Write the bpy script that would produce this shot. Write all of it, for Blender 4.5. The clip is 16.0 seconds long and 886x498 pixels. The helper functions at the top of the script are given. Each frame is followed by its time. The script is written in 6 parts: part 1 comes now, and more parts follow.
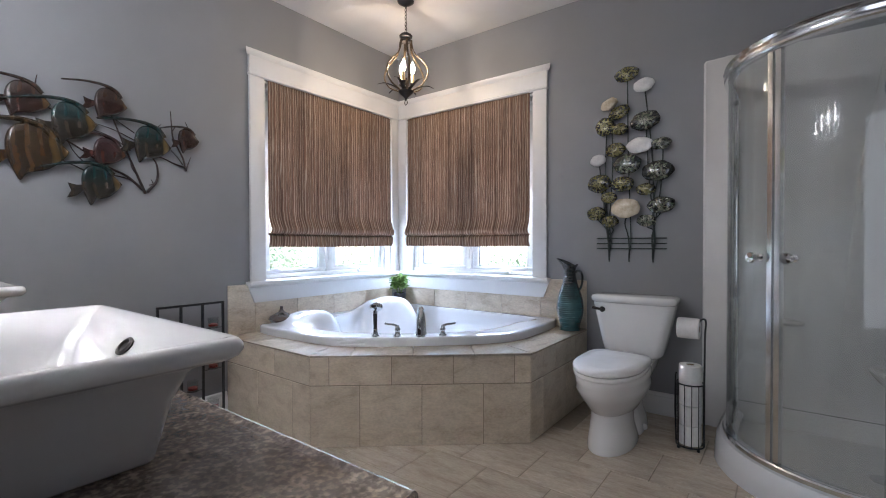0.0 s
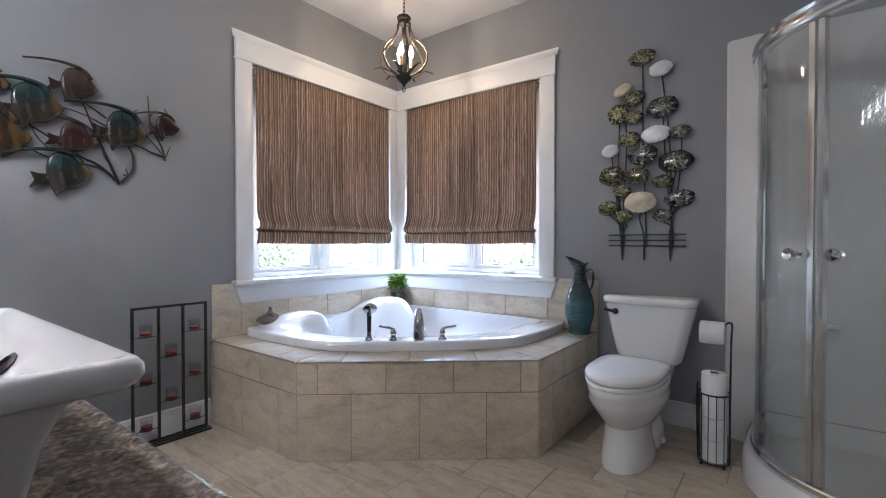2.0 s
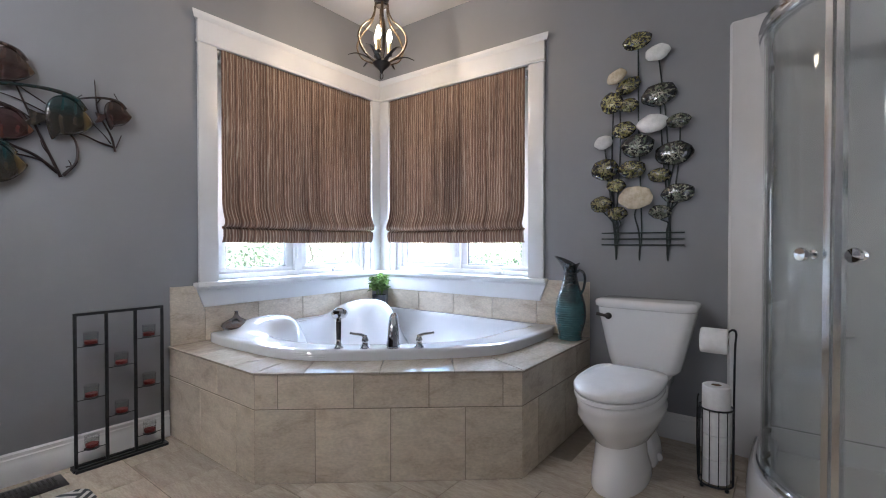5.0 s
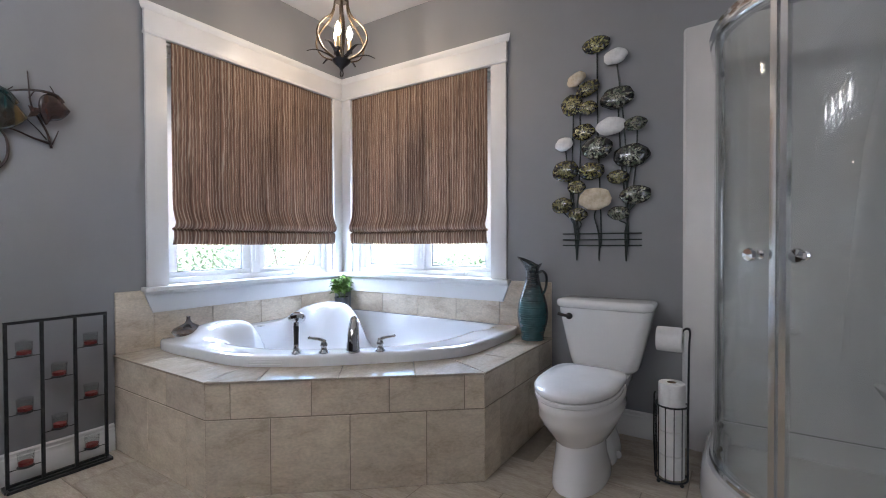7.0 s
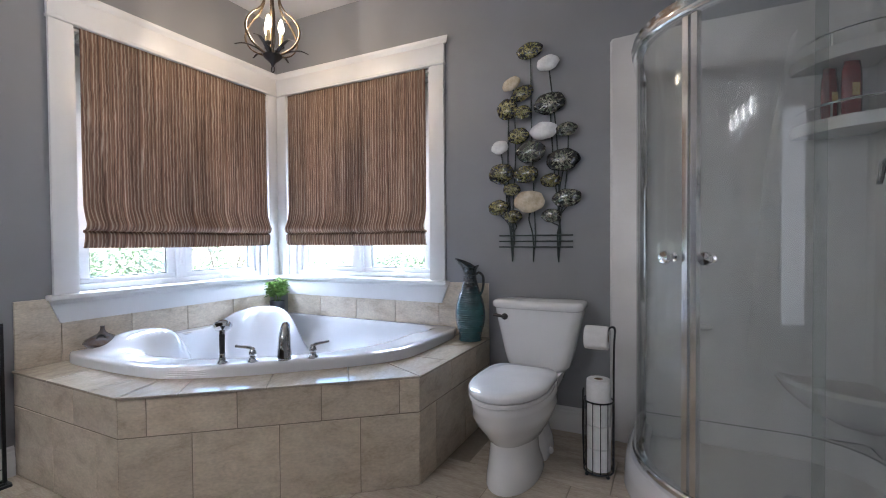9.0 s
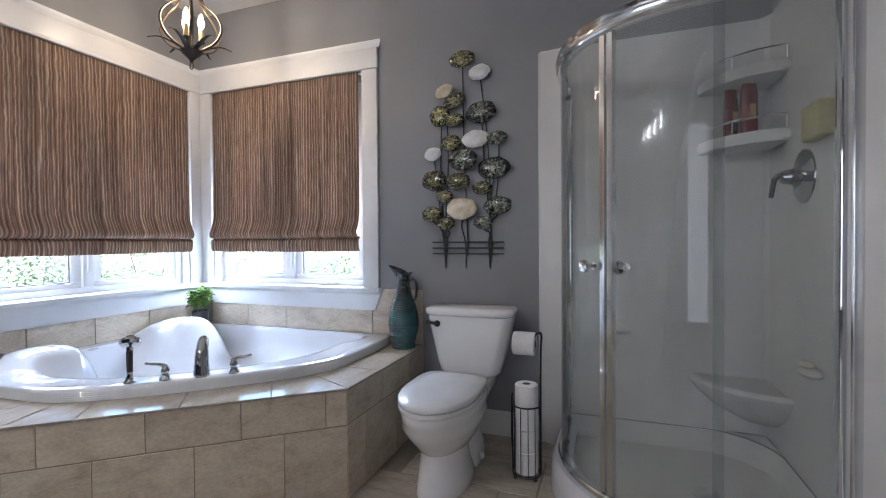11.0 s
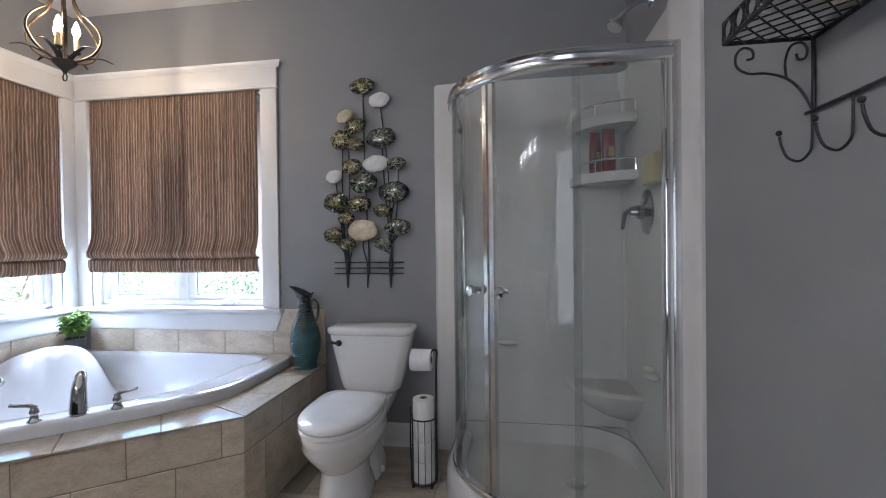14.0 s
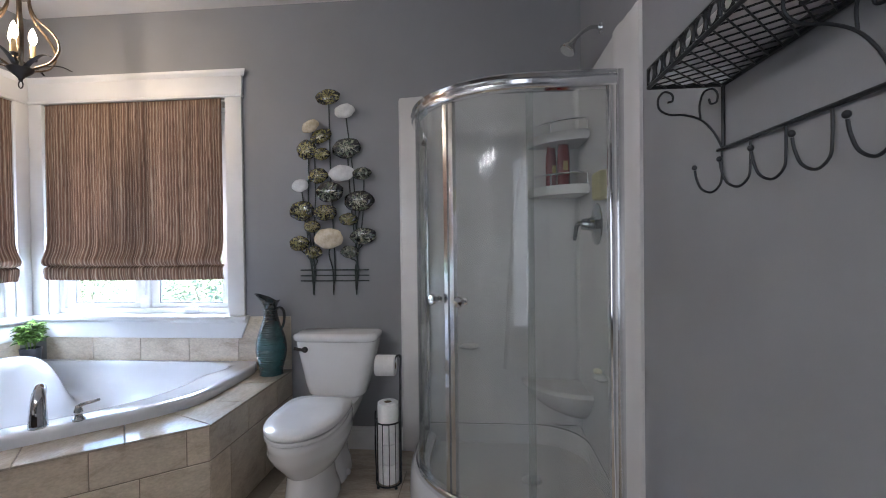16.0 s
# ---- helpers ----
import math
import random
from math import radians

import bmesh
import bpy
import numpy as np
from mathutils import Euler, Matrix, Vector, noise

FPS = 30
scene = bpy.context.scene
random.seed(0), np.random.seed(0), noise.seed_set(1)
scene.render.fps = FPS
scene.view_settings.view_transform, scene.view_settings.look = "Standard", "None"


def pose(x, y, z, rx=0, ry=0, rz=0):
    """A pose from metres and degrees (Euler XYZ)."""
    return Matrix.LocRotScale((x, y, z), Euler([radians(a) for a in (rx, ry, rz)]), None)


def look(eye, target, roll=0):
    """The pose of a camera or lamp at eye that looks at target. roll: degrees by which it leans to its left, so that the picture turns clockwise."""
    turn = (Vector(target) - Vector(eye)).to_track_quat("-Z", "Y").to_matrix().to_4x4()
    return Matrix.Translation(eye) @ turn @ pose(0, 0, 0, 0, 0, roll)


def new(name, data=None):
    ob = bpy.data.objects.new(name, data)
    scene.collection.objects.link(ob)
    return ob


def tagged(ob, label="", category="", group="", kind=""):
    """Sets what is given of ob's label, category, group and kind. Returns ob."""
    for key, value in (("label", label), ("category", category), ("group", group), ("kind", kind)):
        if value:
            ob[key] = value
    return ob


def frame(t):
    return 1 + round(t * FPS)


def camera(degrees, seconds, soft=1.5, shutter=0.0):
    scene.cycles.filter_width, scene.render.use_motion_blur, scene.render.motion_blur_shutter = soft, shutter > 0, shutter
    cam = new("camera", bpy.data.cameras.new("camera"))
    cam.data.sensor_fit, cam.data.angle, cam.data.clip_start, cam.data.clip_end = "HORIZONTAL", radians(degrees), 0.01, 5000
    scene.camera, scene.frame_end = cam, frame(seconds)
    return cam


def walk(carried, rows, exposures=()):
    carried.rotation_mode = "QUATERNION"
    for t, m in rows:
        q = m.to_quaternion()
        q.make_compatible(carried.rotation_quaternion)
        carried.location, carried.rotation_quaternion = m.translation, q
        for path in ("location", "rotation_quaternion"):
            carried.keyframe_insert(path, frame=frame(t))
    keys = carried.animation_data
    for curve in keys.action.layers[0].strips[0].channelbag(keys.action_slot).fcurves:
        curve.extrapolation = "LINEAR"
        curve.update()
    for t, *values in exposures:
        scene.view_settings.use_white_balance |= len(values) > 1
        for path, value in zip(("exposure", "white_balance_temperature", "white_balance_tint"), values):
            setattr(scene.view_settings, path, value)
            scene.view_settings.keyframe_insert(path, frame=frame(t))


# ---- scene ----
cam = camera(88.7, 16.0, soft=1.0)
PATH = [
    (0, (0.272, 0.374, 1.091), (-0.932, 1.971, 1.065), -0.1),
    (0.5, (0.242, 0.428, 1.078), (-0.965, 2.023, 1.051), -0.0),
    (1, (0.213, 0.47, 1.075), (-0.997, 2.062, 1.047), 0.0),
    (1.5, (0.179, 0.51, 1.071), (-1.034, 2.1, 1.045), -0.0),
    (2, (0.156, 0.553, 1.069), (-1.057, 2.143, 1.043), 0.0),
    (2.5, (0.145, 0.608, 1.074), (-1.07, 2.196, 1.047), -0.0),
    (3, (0.146, 0.673, 1.073), (-1.072, 2.259, 1.046), -0.0),
    (3.5, (0.143, 0.712, 1.071), (-1.073, 2.299, 1.043), -0.0),
    (6, (0.1, 0.815, 1.065), (-1.076, 2.432, 1.037), -0.0),
    (6.5, (0.109, 0.823, 1.068), (-1.033, 2.464, 1.041), -0.1),
    (7, (0.125, 0.833, 1.072), (-0.969, 2.507, 1.044), -0.2),
    (7.5, (0.14, 0.847, 1.072), (-0.912, 2.547, 1.045), -0.2),
    (8, (0.15, 0.854, 1.075), (-0.853, 2.584, 1.045), -0.3),
    (8.5, (0.16, 0.866, 1.083), (-0.793, 2.623, 1.047), -0.3),
    (9, (0.177, 0.878, 1.095), (-0.723, 2.664, 1.057), -0.4),
    (11.5, (0.241, 0.927, 1.138), (-0.361, 2.834, 1.106), -0.5),
    (12, (0.247, 0.925, 1.156), (-0.266, 2.858, 1.125), -0.6),
    (12.5, (0.268, 0.909, 1.17), (-0.162, 2.862, 1.146), -0.6),
    (13, (0.288, 0.879, 1.182), (-0.084, 2.844, 1.162), -0.6),
    (13.5, (0.321, 0.846, 1.204), (-0.017, 2.817, 1.184), -0.7),
    (14, (0.331, 0.817, 1.226), (0.03, 2.794, 1.205), -0.7),
    (14.5, (0.337, 0.786, 1.244), (0.073, 2.768, 1.225), -0.7),
    (15, (0.347, 0.763, 1.256), (0.117, 2.749, 1.236), -0.7),
    (15.5, (0.37, 0.748, 1.271), (0.169, 2.737, 1.245), -0.7),
    (16, (0.378, 0.728, 1.278), (0.209, 2.72, 1.253), -0.7),
]
walk(cam, [(t, look(eye, target, roll)) for t, eye, target, roll in PATH], [(0, 3.46, 6030, 13), (9, 3.46, 6030, 13), (16, 3.54, 6030, 13)])

# ---------- light ----------
world = bpy.data.worlds.new("world")
scene.world = world
world.use_nodes = True
wn = world.node_tree.nodes
sky = wn.new("ShaderNodeTexSky")
sky.sky_type = 'NISHITA'
sky.sun_disc = False
sky.sun_elevation = radians(48)
sky.sun_rotation = radians(160)
wn["Background"].inputs["Strength"].default_value = 0.15
world.node_tree.links.new(sky.outputs[0], wn["Background"].inputs["Color"])

sun_data = bpy.data.lights.new("sun", 'SUN')
sun_data.energy, sun_data.angle, sun_data.color = 5.0, radians(0.5), (1.0, 0.95, 0.88)
sun = new("sun", sun_data)
sun.matrix_world = look((3.0, -8.0, 9.5), (0, 0, 0))

PENDANT_WATTS, VANITY_WATTS = 0.28, 0.44


def area_lamp(name, m, sx, sy, watts, colour):
    d = bpy.data.lights.new(name, 'AREA')
    d.shape, d.size, d.size_y, d.energy, d.color = 'RECTANGLE', sx, sy, watts, colour
    o = new(name, d)
    o.matrix_world = m
    return o


def bulb_lamp(name, place, watts, colour, radius=0.02):
    d = bpy.data.lights.new(name, 'POINT')
    d.energy, d.color, d.shadow_soft_size = watts, colour, radius
    o = new(name, d)
    o.location = place
    return o


# unseen fill lamp added behind the camera, shining in through the doorway
area_lamp("doorway_fill", look((0.2, -0.8, 1.3), (0.75, 2.4, 1.2)), 0.94, 2.0, 1.05, (0.92, 0.94, 1.0))
# daylight of the sky in the two window openings, below and beside the blinds
area_lamp("window_daylight", look((-1.86, 4.02, 1.5), (-1.8, 3.3, 0.75)), 1.2, 0.5, 12, (0.70, 0.82, 1.0))
area_lamp("window_daylight", look((-3.12, 2.76, 1.5), (-2.4, 2.7, 0.75)), 1.2, 0.5, 12, (0.70, 0.82, 1.0))


# ---------- materials ----------
def socket(node, name, value):
    node.inputs[name].default_value = value


def material(name, c1, c2=None, scale=6.0, rough=0.5, metal=0.0, bump=0.0, bump_scale=60.0, coat=0.0, stretch=(1, 1, 1), rand=0.0, rough2=None, detail=5.0, ramp=(0.35, 0.65)):
    m = bpy.data.materials.new(name)
    m.use_nodes = True
    n, l = m.node_tree.nodes, m.node_tree.links
    b = n["Principled BSDF"]
    socket(b, "Roughness", rough)
    socket(b, "Metallic", metal)
    socket(b, "Coat Weight", coat)
    socket(b, "Coat Roughness", 0.08)
    co = n.new("ShaderNodeTexCoord")
    mp = n.new("ShaderNodeMapping")
    socket(mp, "Scale", stretch)
    l.new(co.outputs["Object"], mp.inputs["Vector"])
    vec = mp.outputs[0]
    if rand:
        info = n.new("ShaderNodeObjectInfo")
        mul = n.new("ShaderNodeMath"); mul.operation = 'MULTIPLY';
        mul.inputs[1].default_value = 37.0
        l.new(info.outputs["Random"], mul.inputs[0])
        add = n.new("ShaderNodeVectorMath"); add.operation = 'ADD'
        l.new(vec, add.inputs[0]); l.new(mul.outputs[0], add.inputs[1])
        vec = add.outputs[0]
    c2 = c2 or tuple(0.88 * v for v in c1)
    noi = n.new("ShaderNodeTexNoise")
    socket(noi, "Scale", scale); socket(noi, "Detail", detail); socket(noi, "Roughness", 0.6)
    l.new(vec, noi.inputs["Vector"])
    rp = n.new("ShaderNodeValToRGB")
    rp.color_ramp.elements[0].position, rp.color_ramp.elements[1].position = ramp
    rp.color_ramp.elements[0].color, rp.color_ramp.elements[1].color = (*c1, 1), (*c2, 1)
    l.new(noi.outputs["Fac"], rp.inputs[0])
    col = rp.outputs[0]
    if rand:
        hsv = n.new("ShaderNodeHueSaturation")
        mr = n.new("ShaderNodeMapRange")
        mr.inputs["To Min"].default_value, mr.inputs["To Max"].default_value = 1 - rand, 1 + rand
        l.new(info.outputs["Random"], mr.inputs["Value"])
        l.new(mr.outputs[0], hsv.inputs["Value"]); l.new(col, hsv.inputs["Color"])
        col = hsv.outputs[0]
    l.new(col, b.inputs["Base Color"])
    if rough2 is not None:
        mr2 = n.new("ShaderNodeMapRange")
        mr2.inputs["To Min"].default_value, mr2.inputs["To Max"].default_value = rough, rough2
        l.new(noi.outputs["Fac"], mr2.inputs["Value"]); l.new(mr2.outputs[0], b.inputs["Roughness"])
    if bump:
        nb = n.new("ShaderNodeTexNoise")
        socket(nb, "Scale", bump_scale); socket(nb, "Detail", 3.0)
        l.new(vec, nb.inputs["Vector"])
        bp = n.new("ShaderNodeBump")
        socket(bp, "Strength", bump); socket(bp, "Distance", 0.002)
        l.new(nb.outputs["Fac"], bp.inputs["Height"]); l.new(bp.outputs[0], b.inputs["Normal"])
    return m


def stone(name, c1, c2, scale, rough, stretch, rand):
    """Travertine print: drawn-out clouds, fine streaks, small dark pits; every tile its own piece of the pattern."""
    m = bpy.data.materials.new(name)
    m.use_nodes = True
    n, l = m.node_tree.nodes, m.node_tree.links
    b = n["Principled BSDF"]
    co = n.new("ShaderNodeTexCoord")
    info = n.new("ShaderNodeObjectInfo")
    mul = n.new("ShaderNodeMath"); mul.operation = 'MULTIPLY'; mul.inputs[1].default_value = 61.0
    l.new(info.outputs["Random"], mul.inputs[0])
    add = n.new("ShaderNodeVectorMath"); add.operation = 'ADD'
    l.new(co.outputs["Object"], add.inputs[0]); l.new(mul.outputs[0], add.inputs[1])
    mp = n.new("ShaderNodeMapping"); socket(mp, "Scale", stretch)
    l.new(add.outputs[0], mp.inputs["Vector"])
    cloud = n.new("ShaderNodeTexNoise"); socket(cloud, "Scale", scale); socket(cloud, "Detail", 8.0); socket(cloud, "Roughness", 0.68); socket(cloud, "Distortion", 0.5)
    l.new(mp.outputs[0], cloud.inputs["Vector"])
    rp = n.new("ShaderNodeValToRGB")
    e = rp.color_ramp.elements
    e[0].position, e[0].color = 0.30, (*c2, 1)
    e[1].position, e[1].color = 0.66, (*c1, 1)
    k = e.new(0.48); k.color = (*[0.62 * p + 0.38 * q for p, q in zip(c1, c2)], 1)
    l.new(cloud.outputs["Fac"], rp.inputs[0])
    fine = n.new("ShaderNodeTexNoise"); socket(fine, "Scale", scale * 9); socket(fine, "Detail", 4.0)
    l.new(mp.outputs[0], fine.inputs["Vector"])
    fr = n.new("ShaderNodeMapRange")
    fr.inputs["From Min"].default_value, fr.inputs["From Max"].default_value = 0.3, 0.7
    fr.inputs["To Min"].default_value, fr.inputs["To Max"].default_value = 0.88, 1.10
    l.new(fine.outputs["Fac"], fr.inputs["Value"])
    rv = n.new("ShaderNodeMapRange")
    rv.inputs["To Min"].default_value, rv.inputs["To Max"].default_value = 1 - rand, 1 + rand
    l.new(info.outputs["Random"], rv.inputs["Value"])
    vm = n.new("ShaderNodeMath"); vm.operation = 'MULTIPLY'
    l.new(fr.outputs[0], vm.inputs[0]); l.new(rv.outputs[0], vm.inputs[1])
    hsv = n.new("ShaderNodeHueSaturation")
    l.new(vm.outputs[0], hsv.inputs["Value"]); l.new(rp.outputs[0], hsv.inputs["Color"])
    l.new(hsv.outputs[0], b.inputs["Base Color"])
    rr = n.new("ShaderNodeMapRange")
    rr.inputs["To Min"].default_value, rr.inputs["To Max"].default_value = rough * 1.4, rough * 0.8
    l.new(cloud.outputs["Fac"], rr.inputs["Value"]); l.new(rr.outputs[0], b.inputs["Roughness"])
    bp = n.new("ShaderNodeBump"); socket(bp, "Strength", 0.04); socket(bp, "Distance", 0.001)
    l.new(fine.outputs["Fac"], bp.inputs["Height"]); l.new(bp.outputs[0], b.inputs["Normal"])
    return m


def glass_material(name, tint, rough=0.0, ior=1.45, film=0.0, back=False):
    m = bpy.data.materials.new(name)
    m.use_nodes = True
    n, l = m.node_tree.nodes, m.node_tree.links
    n.remove(n["Principled BSDF"])
    out = n["Material Output"]
    tr = n.new("ShaderNodeBsdfTransparent"); tr.inputs["Color"].default_value = (*tint, 1)
    gl = n.new("ShaderNodeBsdfGlossy"); gl.inputs["Roughness"].default_value = rough
    lw = n.new("ShaderNodeLayerWeight"); lw.inputs["Blend"].default_value = 0.5
    pw = n.new("ShaderNodeMath"); pw.operation = 'POWER'; pw.inputs[1].default_value = 5.0
    fr = n.new("ShaderNodeMath"); fr.operation = 'MULTIPLY_ADD'
    f0 = ((ior - 1) / (ior + 1)) ** 2
    fr.inputs[1].default_value, fr.inputs[2].default_value = 1 - f0, f0
    l.new(lw.outputs["Facing"], pw.inputs[0]); l.new(pw.outputs[0], fr.inputs[0])
    mix = n.new("ShaderNodeMixShader")
    l.new(fr.outputs[0], mix.inputs[0]); l.new(tr.outputs[0], mix.inputs[1]); l.new(gl.outputs[0], mix.inputs[2])
    l.new(mix.outputs[0], out.inputs["Surface"])
    if film:
        # dried soap film, or a painted pale veil if back; thicker in soft vertical runs
        tc = n.new("ShaderNodeTexCoord")
        mp = n.new("ShaderNodeMapping"); socket(mp, "Scale", (9.0, 9.0, 1.2))
        l.new(tc.outputs["Object"], mp.inputs["Vector"])
        nz = n.new("ShaderNodeTexNoise"); socket(nz, "Scale", 1.0); socket(nz, "Detail", 4.0)
        l.new(mp.outputs[0], nz.inputs["Vector"])
        mr = n.new("ShaderNodeMapRange")
        mr.inputs["From Min"].default_value, mr.inputs["From Max"].default_value = 0.3, 0.7
        mr.inputs["To Min"].default_value, mr.inputs["To Max"].default_value = 0.5 * film, 1.6 * film
        l.new(nz.outputs["Fac"], mr.inputs["Value"])
        df = n.new("ShaderNodeBsdfTranslucent" if back else "ShaderNodeBsdfDiffuse"); df.inputs["Color"].default_value = (0.55, 0.58, 0.57, 1)
        mf = n.new("ShaderNodeMixShader")
        l.new(mr.outputs[0], mf.inputs[0]); l.new(mix.outputs[0], mf.inputs[1]); l.new(df.outputs[0], mf.inputs[2])
        l.new(mf.outputs[0], out.inputs["Surface"])
    return m


def emitter(name, colour, strength):
    m = bpy.data.materials.new(name)
    m.use_nodes = True
    b = m.node_tree.nodes["Principled BSDF"]
    b.inputs["Base Color"].default_value = (*colour, 1)
    b.inputs["Emission Color"].default_value = (*colour, 1)
    b.inputs["Emission Strength"].default_value = strength
    return m


PAINT = material("grey_wall_paint", (0.250, 0.252, 0.264), (0.233, 0.235, 0.247), 2.0, 0.55, bump=0.12, bump_scale=220)
CEIL = material("ceiling_paint", (0.63, 0.62, 0.61), (0.59, 0.58, 0.57), 3.0, 0.8, bump=0.25, bump_scale=160)
WHITE = material("white_trim_paint", (0.72, 0.715, 0.705), (0.68, 0.675, 0.665), 4.0, 0.35, bump=0.05, bump_scale=90)
VINYL = material("white_window_vinyl", (0.82, 0.83, 0.84), None, 4.0, 0.3)
TILE = stone("beige_travertine_tile", (0.63, 0.555, 0.445), (0.42, 0.34, 0.25), 5.0, 0.30, (1.5, 2.6, 1.5), 0.10)
DECKTILE = stone("polished_beige_tile", (0.48, 0.42, 0.345), (0.33, 0.28, 0.22), 5.0, 0.11, (3.0, 1.0, 1.0), 0.05)
FLOORTILE = stone("floor_tile", (0.55, 0.48, 0.39), (0.36, 0.30, 0.235), 5.0, 0.22, (1.0, 4.0, 1.0), 0.07)
GROUT = material("grout", (0.27, 0.23, 0.18), (0.23, 0.195, 0.15), 30, 0.9, bump=0.3, bump_scale=200)
ACRYLIC = material("white_acrylic", (0.68, 0.69, 0.71), (0.66, 0.67, 0.69), 3.0, 0.05, coat=0.7)
SURROUND = material("white_shower_acrylic", (0.62, 0.61, 0.60), (0.585, 0.575, 0.565), 3.0, 0.26, bump=0.03, bump_scale=8)
PORCELAIN = material("white_porcelain", (0.80, 0.795, 0.79), (0.78, 0.775, 0.77), 3.0, 0.07, coat=0.5)
SEAT = material("white_toilet_seat", (0.80, 0.80, 0.80), None, 3.0, 0.15)
CHROME = material("polished_chrome", (0.86, 0.87, 0.88), (0.80, 0.81, 0.82), 5.0, 0.06, 1.0)
# chrome copy for the taps, dark reflections put into its base colour
TAPCHROME = material("reflection_darkened_chrome", (0.60, 0.61, 0.62), (0.52, 0.53, 0.54), 5.0, 0.07, 1.0)
BRUSHED = material("satin_chrome", (0.75, 0.76, 0.77), (0.65, 0.66, 0.67), 9.0, 0.22, 1.0)
BLACKRUBBER = material("black_rubber", (0.03, 0.03, 0.03), None, 9.0, 0.6)
IRON = material("black_iron", (0.024, 0.027, 0.030), (0.042, 0.044, 0.045), 30.0, 0.36, 0.6, bump=0.3, bump_scale=120)
BRONZE = material("dark_bronze", (0.042, 0.042, 0.046), (0.06, 0.052, 0.045), 14.0, 0.38, 0.6, bump=0.15)
RIB = material("bronze_rib", (0.16, 0.12, 0.08), (0.09, 0.07, 0.05), 14.0, 0.3, 0.9)
RAILCHROME = material("rail_chrome", (0.80, 0.81, 0.82), (0.72, 0.73, 0.74), 7.0, 0.15, 1.0)
# chrome copy for the valve, greyed to imitate a mirrored grey room
GREYCHROME = material("shaded_chrome", (0.46, 0.48, 0.49), (0.40, 0.42, 0.43), 5.0, 0.10, 1.0)
CANDLE = material("cream_candle_sleeve", (0.62, 0.5, 0.3), (0.5, 0.38, 0.2), 20, 0.5)
GREENMETAL = material("green_black_stem", (0.02, 0.025, 0.024), (0.035, 0.05, 0.045), 20, 0.4, 0.5)


def shell_material(name, dark, mid, light):
    """Lacquered shell: mottled middle, dark streaks that run in from the rim."""
    m = material(name, mid, light, 34, 0.14, bump=0.5, bump_scale=70, coat=0.9, rand=0.25, ramp=(0.42, 0.62), detail=4)
    n, l = m.node_tree.nodes, m.node_tree.links
    b = n["Principled BSDF"]
    src = b.inputs["Base Color"].links[0].from_socket
    co = n.new("ShaderNodeTexCoord")
    info = n.new("ShaderNodeObjectInfo")
    direction = n.new("ShaderNodeVectorMath"); direction.operation = 'NORMALIZE'
    l.new(co.outputs["Object"], direction.inputs[0])
    spread = n.new("ShaderNodeVectorMath"); spread.operation = 'SCALE'; spread.inputs["Scale"].default_value = 3.2
    l.new(direction.outputs[0], spread.inputs[0])
    far = n.new("ShaderNodeVectorMath"); far.operation = 'SCALE'; far.inputs["Scale"].default_value = 26.0
    l.new(co.outputs["Object"], far.inputs[0])
    add = n.new("ShaderNodeVectorMath"); add.operation = 'ADD'
    l.new(spread.outputs[0], add.inputs[0]); l.new(far.outputs[0], add.inputs[1])
    shift = n.new("ShaderNodeVectorMath"); shift.operation = 'ADD'
    seed = n.new("ShaderNodeMath"); seed.operation = 'MULTIPLY'; seed.inputs[1].default_value = 41.0
    l.new(info.outputs["Random"], seed.inputs[0])
    l.new(add.outputs[0], shift.inputs[0]); l.new(seed.outputs[0], shift.inputs[1])
    streak = n.new("ShaderNodeTexNoise"); socket(streak, "Scale", 0.95); socket(streak, "Detail", 2.0); socket(streak, "Roughness", 0.65)
    l.new(shift.outputs[0], streak.inputs["Vector"])
    size = n.new("ShaderNodeVectorMath"); size.operation = 'LENGTH'
    l.new(co.outputs["Object"], size.inputs[0])
    rim = n.new("ShaderNodeMath"); rim.operation = 'MULTIPLY_ADD'; rim.inputs[1].default_value = 2.6
    l.new(size.outputs["Value"], rim.inputs[0]); l.new(streak.outputs["Fac"], rim.inputs[2])
    edge = n.new("ShaderNodeMapRange")
    edge.inputs["From Min"].default_value, edge.inputs["From Max"].default_value = 0.575, 0.63
    l.new(rim.outputs[0], edge.inputs["Value"])
    mx = n.new("ShaderNodeMix"); mx.data_type = 'RGBA'
    l.new(edge.outputs[0], mx.inputs["Factor"]); l.new(src, mx.inputs[6]); mx.inputs[7].default_value = (*dark, 1)
    l.new(mx.outputs[2], b.inputs["Base Color"])
    return m


SHELL = shell_material("olive_lacquer_shell", (0.012, 0.014, 0.012), (0.17, 0.155, 0.045), (0.32, 0.29, 0.14))
DARKSHELL = shell_material("grey_green_lacquer_shell", (0.012, 0.015, 0.015), (0.09, 0.11, 0.075), (0.30, 0.29, 0.22))
CAPIZ = material("white_capiz", (0.72, 0.72, 0.71), (0.58, 0.58, 0.58), 30, 0.2, bump=0.4, bump_scale=50, coat=0.6)
CREAMSHELL = material("cream_capiz", (0.66, 0.58, 0.44), (0.45, 0.37, 0.25), 26, 0.2, bump=0.5, bump_scale=50, coat=0.6)


